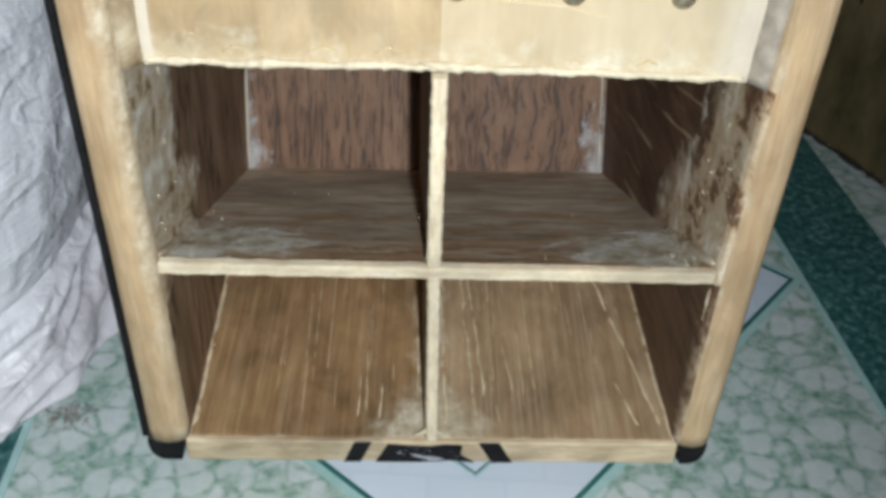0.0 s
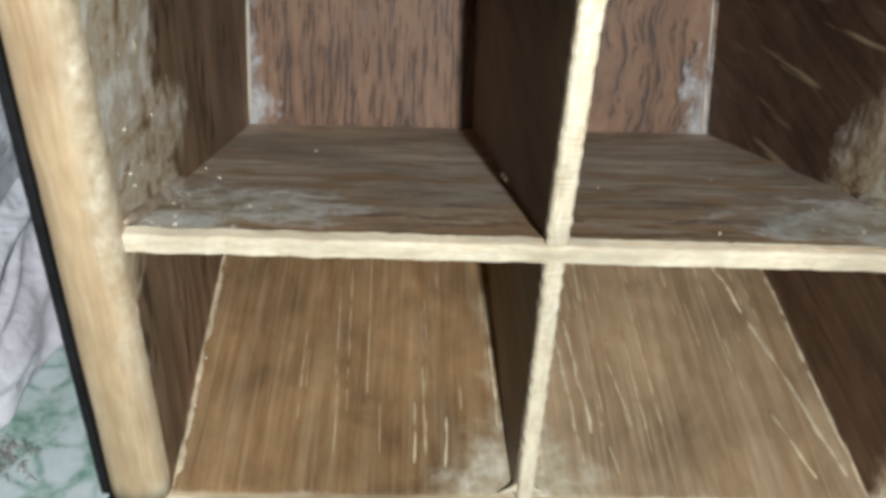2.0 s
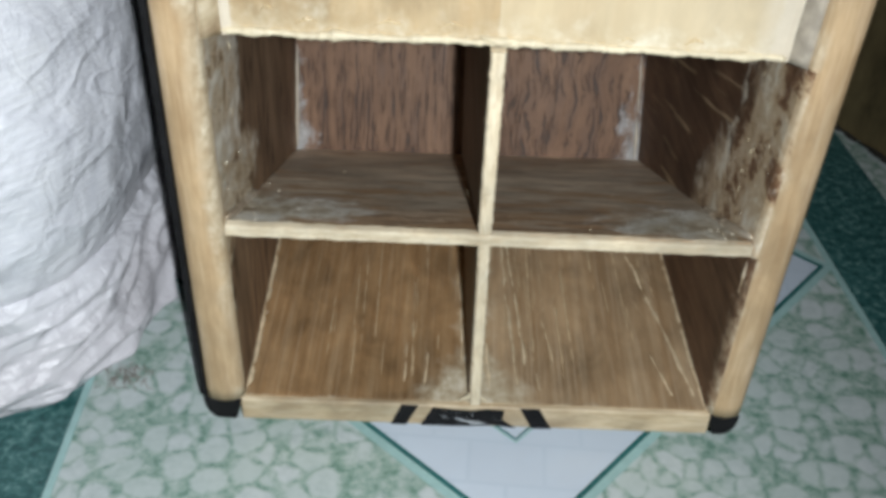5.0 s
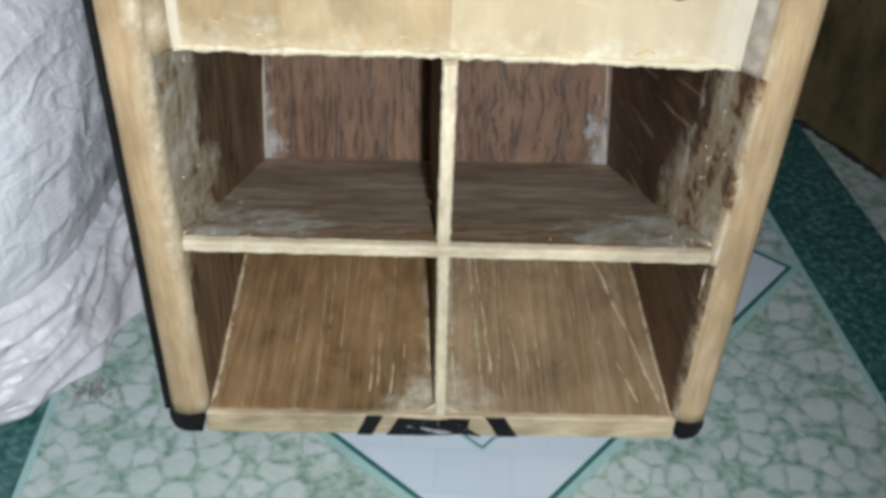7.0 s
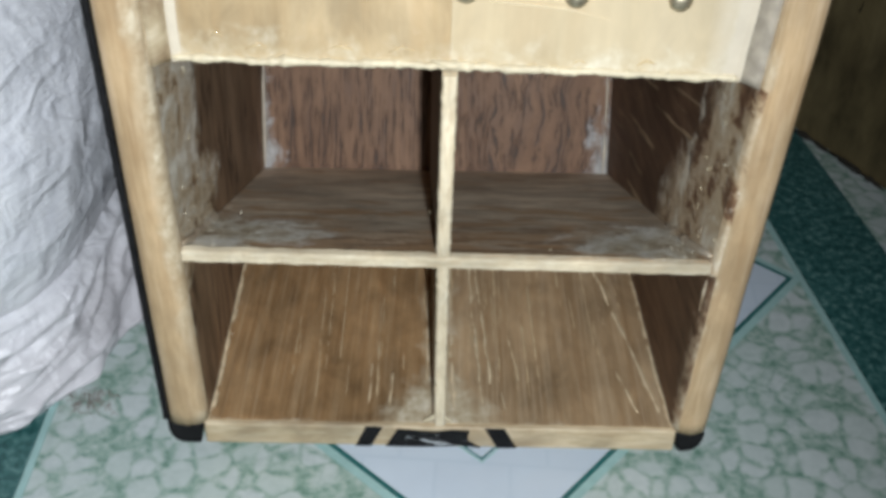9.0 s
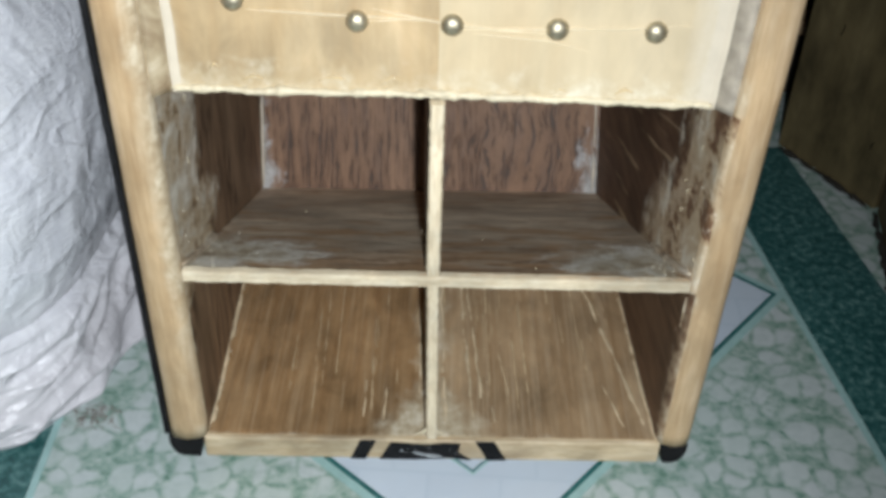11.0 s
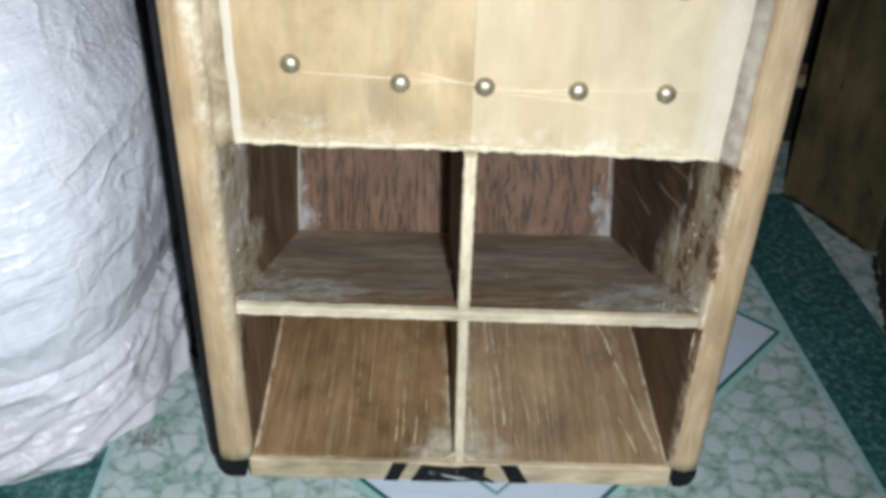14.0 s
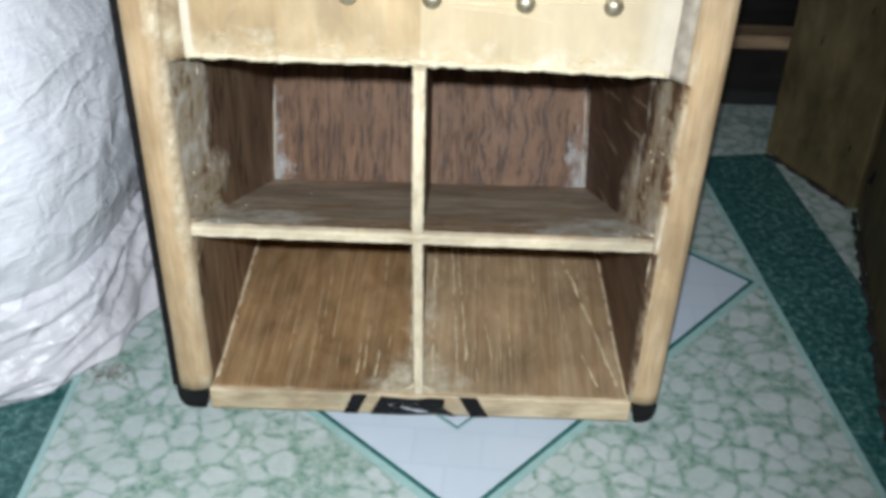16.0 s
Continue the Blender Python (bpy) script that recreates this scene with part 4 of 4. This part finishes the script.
for s in (-1, 1):
    xi = x_in(s, 0.17)
    part("resin_fillet", bead([(xi - s * 0.001, 0.006, 0.1745), (xi - s * 0.0015, 0.04, shelf_z(0.04) + 0.001), (xi - s * 0.001, 0.10, shelf_z(0.10) + 0.0005)], 0.0028, 0.22, 8, 0.003, seed=s), M_RESIN_G, cabinet, "lumpy dried resin", True)
    part("resin_fillet", bead([(xi + s * 0.001, 0.005, 0.16), (xi + s * 0.001, 0.006, 0.125)], 0.0017, 0.4, 7, 0.003, seed=s + 9), M_RESIN, cabinet, "", True)
rd = random.Random(21)
for i in range(14):
    y, z = 0.046 + rd.gauss(0, 0.006), rd.uniform(0.156, 0.212)
    r = rd.choice((0.0003, 0.0004, 0.0005, 0.0007))
    part("glue_blob", bead([(x_in(1, z) - 0.0002, y, z - r), (x_in(1, z) - 0.0002, y + rd.uniform(-0.001, 0.001), z + r * 1.5)], r, 0.6, 6, 0.001, seed=i), M_GLUE, cabinet, "", True)
for i in range(10):
    s = rd.choice((-1, 1))
    y, z, r = rd.uniform(0.008, 0.07), rd.uniform(0.175, 0.275), rd.uniform(0.0003, 0.0006)
    dy = rd.uniform(-0.003, 0.003)
    part("glue_blob", bead([(x_in(s, z) - s * 0.0001, y, z), (x_in(s, z) - s * 0.0001, y + dy, z + rd.uniform(0.001, 0.006))], r, 0.7, 6, 0.001, seed=i + 40), M_GLUE, cabinet, "", True)

# drops of glue round the ends of the shelf and along the corners of the inner floor
rb = random.Random(77)
for i in range(64):
    s = -1 if i % 2 else 1
    r = rb.choice((0.0003, 0.0004, 0.0005, 0.0008))
    y = abs(rb.gauss(0.03, 0.025)) + 0.003
    if i % 3:
        x = x_in(s, 0.17) - s * abs(rb.gauss(0.012, 0.014)) - s * 0.001
        p = Vector((x, y, shelf_z(y) + r * 0.4))
    else:
        z = shelf_z(y) + abs(rb.gauss(0.02, 0.02)) + 0.002
        p = Vector((x_in(s, z) - s * 0.0002, y, z))
    d = Vector((0 if i % 3 == 0 else rb.uniform(-1, 1), rb.uniform(-1, 1), rb.uniform(-1, 1) if i % 3 == 0 else 0)) * r * 2.2
    part("glue_blob", bead([p, p + d], r, 0.5, 6, 0.001, seed=i + 90), M_GLOSS, cabinet, "", True)
for i in range(26):
    y, r = rb.uniform(0.03, 0.22), rb.choice((0.0004, 0.0005, 0.0008))
    x = x_in(-1, 0.04) + 0.0025 if i % 3 else -0.0062
    part("glue_blob", bead([(x, y, FLOOR_IN + 0.0008), (x + rb.uniform(-0.001, 0.001), y + r * 3, FLOOR_IN + 0.0008)], r, 0.5, 6, 0.001, seed=i + 190), M_GLOSS, cabinet, "", True)

# glue in the corners: seams of floor, back and sides
def seam(pts, r, mat=M_GLUE, wob=0.5, seed=0.0):
    part("glue_seam", bead(pts, r, wob, 6, 0.005, seed=seed), mat, cabinet, "", True)


zf = FLOOR_IN + 0.0004


def broken(x0, y0, x1, y1, r, seed, gaps=0.35, pieces=9):
    """A seam of glue that comes and goes."""
    g = random.Random(seed)
    line = [(x0 + (x1 - x0) * i / pieces + g.uniform(-0.0004, 0.0004), y0 + (y1 - y0) * i / pieces, zf - 0.0001) for i in range(pieces + 1)]
    part("glue_seam", bead(line, r * 0.95, 0.6 + gaps, 6, 0.003, 0.3, seed), M_STREAK, cabinet, "", True)


broken(x_in(-1, zf) + 0.001, 0.006, x_in(-1, zf) + 0.001, 0.26, 0.0019, 1, 0.1)
broken(x_in(1, zf) - 0.001, 0.006, x_in(1, zf) - 0.001, 0.26, 0.0013, 2, 0.2)
broken(0.149, 0.012, 0.122, 0.19, 0.0015, 3, 0.2)
broken(-0.0058, 0.03, -0.0064, 0.24, 0.0009, 4, 0.2)
broken(0.0375, 0.03, 0.030, 0.20, 0.0010, 5, 0.25)
broken(0.0455, 0.012, 0.042, 0.06, 0.0007, 6, 0.2, 4)
broken(0.058, 0.03, 0.052, 0.09, 0.0005, 7, 0.3, 5)
broken(0.134, 0.015, 0.125, 0.055, 0.0012, 8, 0.1, 4)
broken(0.0115, 0.014, 0.0105, 0.22, 0.0014, 9, 0.25, 6)
broken(0.0305, 0.020, 0.024, 0.24, 0.0012, 10, 0.25, 7)
broken(-0.032, 0.014, -0.030, 0.05, 0.0008, 11, 0.1, 3)
broken(-0.046, 0.012, -0.044, 0.07, 0.0005, 12, 0.3, 4)
rs = random.Random(11)
for i in range(46):
    x = rs.uniform(-0.10, 0.145) if i % 3 else rs.uniform(0.01, 0.08)
    y0 = rs.uniform(0.012, 0.13)
    seam([(x, y0, zf - 0.0003), (x + rs.uniform(-0.001, 0.001), y0 + rs.uniform(0.04, 0.13), zf - 0.0002)], rs.uniform(0.0003, 0.0005), M_FIBRE, 0.9, i)


def on_back(x, z):
    return (x, back_y(z) - 0.0012, z)


zb = shelf_z(DEPTH) + 0.001
seam([on_back(-0.1495, zb), on_back(-0.1495, 0.085), on_back(-0.149, 0.125)], 0.0014, M_GLUEW, 0.2, 1)
seam([on_back(0.1505, zb), on_back(0.1505, 0.075)], 0.0015, M_GLUEW, 0.3, 2)
seam([on_back(0.1505, 0.08), on_back(0.150, 0.13)], 0.0007, M_GLUEW, 0.4, 3)


# crumbs of glue and dust on the shelf
rng = random.Random(5)
for i in range(20):
    s = -1 if i % 2 else 1
    y = rng.uniform(0.015, 0.2) if i < 12 else rng.uniform(0.01, 0.07)
    x = s * (rng.uniform(0.006, 0.13) if i < 12 else rng.uniform(0.10, 0.146))
    r = rng.uniform(0.0003, 0.0007)
    part("glue_crumb", bead([(x - r, y, shelf_z(y) + r * 0.6), (x + r, y + r, shelf_z(y + r) + r * 0.6)], r, 0.4, 6, 0.001, seed=i), M_GLUE, shelf, "", True)
for y, r in ((0.098, 0.0014), (0.110, 0.0012)):
    part("glue_crumb", bead([(-0.0062, y, shelf_z(y) + 0.003), (-0.0062, y, shelf_z(y) + 0.006)], r, 0.4, 7, 0.001, seed=y * 99), M_GLUE, upper_divider, "", True)

for x in (-0.13, 0.13):
    for y in (0.05, 0.28):
        bm = bmesh.new()
        bmesh.ops.create_cone(bm, cap_ends=True, segments=24, radius1=0.013, radius2=0.016, depth=BASE - 0.0005, matrix=Matrix.Translation((x, y, BASE / 2 + 0.0004)))
        part("rubber_foot", bm, M_RUBBER, cabinet, "short black rubber foot", True)

# ---- woven sack beside the cabinet ----
def sack(z_lo, z_hi, prof, hem):
    """A lumpy standing sack between two heights; the hem is its pleated, flattened foot."""
    cx, cy, a, b = -0.445, 0.195, 0.207, 0.212
    n_t, n_z = 320, 60 if hem else 190
    bm = bmesh.new()
    rows = []
    for j in range(n_z + 1):
        z = z_lo + (z_hi - z_lo) * j / n_z
        for (z0, r0), (z1, r1) in zip(prof, prof[1:]):
            if z0 <= z <= z1:
                f = (z - z0) / (z1 - z0)
                f = f * f * (3 - 2 * f)
                r = r0 + (r1 - r0) * f
        row = []
        for i in range(n_t):
            t = 2 * math.pi * i / n_t
            c, s = math.cos(t), math.sin(t)
            k = (abs(c) ** 2.9 + abs(s) ** 2.9) ** (-1 / 2.9)
            px, py = cx + a * r * k * c, cy + b * r * k * s
            p = Vector((px, py, z))
            q = Vector((px * 30 + z * 20, py * 30, z * 24 - px * 16))
            big = noise.noise(p * 6) * 0.012 * min(1.0, z / 0.06)
            sharp = (0.35 - abs(noise.noise(q))) * 0.0042 + (0.35 - abs(noise.noise(q * 2.4))) * 0.0020
            if hem:
                w = Vector((t * 1.5 + z * 12, z * 30 - t * 2.2, 8.0))
                fold = max(0.0, 0.42 - abs(noise.noise(w))) * 0.026 + max(0.0, 0.3 - abs(noise.noise(w * 1.9))) * 0.012
                d = big * 0.7 + sharp * 0.6 + fold * min(1.0, z / 0.008) * min(1.0, max(0.15, (z_hi - z) / 0.02))
            else:
                long_ = max(0.0, 0.30 - abs(noise.noise(Vector((t * 1.6 + z * 5, z * 7 - t, 3.3))))) * 0.006
                d = big + sharp * 0.62 * min(1.0, max(0.35, (0.30 - z) / 0.1)) + long_
            row.append(bm.verts.new((px + c * d, py + s * d, z)))
        rows.append(row)
    for r, q in zip(rows, rows[1:]):
        for i in range(n_t):
            bm.faces.new((r[i], r[(i + 1) % n_t], q[(i + 1) % n_t], q[i]))
    bm.faces.new(rows[0][::-1]), bm.faces.new(rows[-1])
    return bm


sack_ob = thing("sack", "crumpled white woven plastic sack standing on the floor", "sack")
BODY = [(0.060, 0.86), (0.075, 0.92), (0.095, 0.955), (0.13, 0.99), (0.18, 1.01), (0.24, 0.98), (0.30, 0.91), (0.37, 0.79), (0.48, 0.70), (0.55, 0.54), (0.60, 0.36), (0.63, 0.10)]
HEM = [(0.0, 1.0), (0.006, 0.998), (0.03, 0.97), (0.06, 0.94), (0.095, 0.92)]
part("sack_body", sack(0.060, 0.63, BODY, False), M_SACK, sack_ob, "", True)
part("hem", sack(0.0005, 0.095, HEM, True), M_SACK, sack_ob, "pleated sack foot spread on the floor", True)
fluff = thing("dust_fluff", "small tuft of brown fluff at the foot of the sack", "dust")
rf = random.Random(3)
for i in range(90):
    x, y = -0.245 + rf.gauss(0, 0.009), 0.047 + rf.gauss(0, 0.006)
    a = rf.uniform(0, 6.28)
    d = Vector((math.cos(a), math.sin(a), 0)) * rf.uniform(0.003, 0.006)
    p = Vector((x, y, 0.0008))
    part("fibre", bead([p, p + d * 0.5 + Vector((0, 0, rf.uniform(0.001, 0.004))), p + d + Vector((d.y, -d.x, 0)) * 0.5], rf.uniform(0.0003, 0.0007), 0.5, 5, 0.002, seed=i), M_DUST, fluff, "", True)

# ---- other plywood cabinets ----
def plain_cabinet(corner, along, length, deep, height, label):
    """A plywood box: the side seen first runs from corner the given way; edges of its boards show at the corners."""
    ob = thing("plywood_cabinet", label, "cabinet", "spare plywood cabinets")
    d = Vector(along).normalized()
    n = Vector((-d.y, d.x))
    m = Matrix(((d.x, n.x, 0, corner[0]), (d.y, n.y, 0, corner[1]), (0, 0, 1, 0), (0, 0, 0, 1)))
    for nm, a, b in (("side_panel", (0.0, 0.0, 0.0), (length, 0.018, height)), ("side_panel", (0.0, deep - 0.018, 0.0), (length, deep, height)),
                     ("end_panel", (0.0, 0.0185, 0.0), (0.018, deep - 0.0185, height - 0.0185)), ("end_panel", (length - 0.018, 0.0185, 0.0), (length, deep - 0.0185, height - 0.0185)),
                     ("top_panel", (0.0, 0.0185, height - 0.018), (length, deep - 0.0185, height))):
        bm = block(a, b, 0.002, 2)
        bmesh.ops.transform(bm, matrix=m, verts=bm.verts)
        part(nm, bm, M_OLIVE, ob)
    return ob, m


c1, m1 = plain_cabinet((0.367, 0.474), (0.44, -0.898), 0.139, 0.40, 0.62, "raw olive-brown plywood cabinet behind the band of floor")
c2, m2 = plain_cabinet((0.431, 0.345), (-0.215, -0.977), 0.40, 0.40, 0.62, "raw plywood cabinet with dark knots standing on the floor")
for (u, z, r), (c, m) in zip([(0.045, 0.15, 0.004), (0.115, 0.06, 0.003), (0.10, 0.20, 0.003), (0.035, 0.06, 0.005), (0.08, 0.13, 0.004), (0.13, 0.22, 0.005)], [(c1, m1)] * 3 + [(c2, m2)] * 3):
    bm = bead([(u, -0.0002, z - r * 1.6), (u + r * 0.4, -0.0002, z + r * 1.6)], r * 0.7, 0.5, 8, 0.001, 0.12, seed=u * 40)
    bmesh.ops.transform(bm, matrix=m, verts=bm.verts)
    part("knot", bm, M_BLACK, c.children[0], "small dark knot")

# a dark, uneven bead along the foot of each box
for c, m, L in ((c1, m1, 0.139), (c2, m2, 0.36)):
    bm = bead([(0.004, -0.003, 0.001), (L * 0.5, -0.002, 0.0015), (L - 0.004, -0.003, 0.001)], 0.004, 0.6, 7, 0.004, 0.5, seed=L * 9)
    bmesh.ops.transform(bm, matrix=m, verts=bm.verts)
    part("dirt_line", bm, M_FOOT_LINE, c, "dark uneven line along the foot", True)

# ---- low dark cupboard at the back ----
cup = thing("cupboard", "low dark wooden cupboard with a worn pale ledge", "cupboard")
part("plinth", block((0.12, 0.597, 0.0), (0.95, 0.652, 0.0225)), M_RUBBER, cup, "black plinth")
part("front_panel", block((0.12, 0.586, 0.023), (0.95, 0.652, 0.0795)), M_DARKWOOD, cup)
part("ledge", block((0.12, 0.578, 0.080), (0.95, 0.616, 0.0965), 0.002), M_LEDGE, cup, "worn brown wooden ledge")
part("upper_panel", block((0.12, 0.617, 0.080), (0.95, 0.652, 0.80)), M_DARKWOOD, cup)
part("top_board", block((0.11, 0.57, 0.8005), (0.96, 1.0, 0.82), 0.003), M_DARKWOOD, cup)
for x in (0.12, 0.932):
    part("side_board", block((x, 0.6525, 0.0), (x + 0.018, 0.99, 0.80)), M_DARKWOOD, cup)

# the cabinet is a little out of true: its right side stands higher and its back leans to the left
for o in cabinet.children_recursive:
    if o.type == "MESH" and not o.name.startswith("rubber_foot"):
        for v in o.data.vertices:
            v.co.z += 0.014 * v.co.x * max(0.0, 1 - v.co.z / 0.29)
            v.co.z -= 0.016 * max(0.0, v.co.x) * max(0.0, 1 - abs(v.co.z - 0.288) / 0.03)
            v.co.x -= 0.028 * max(0.0, v.co.y)
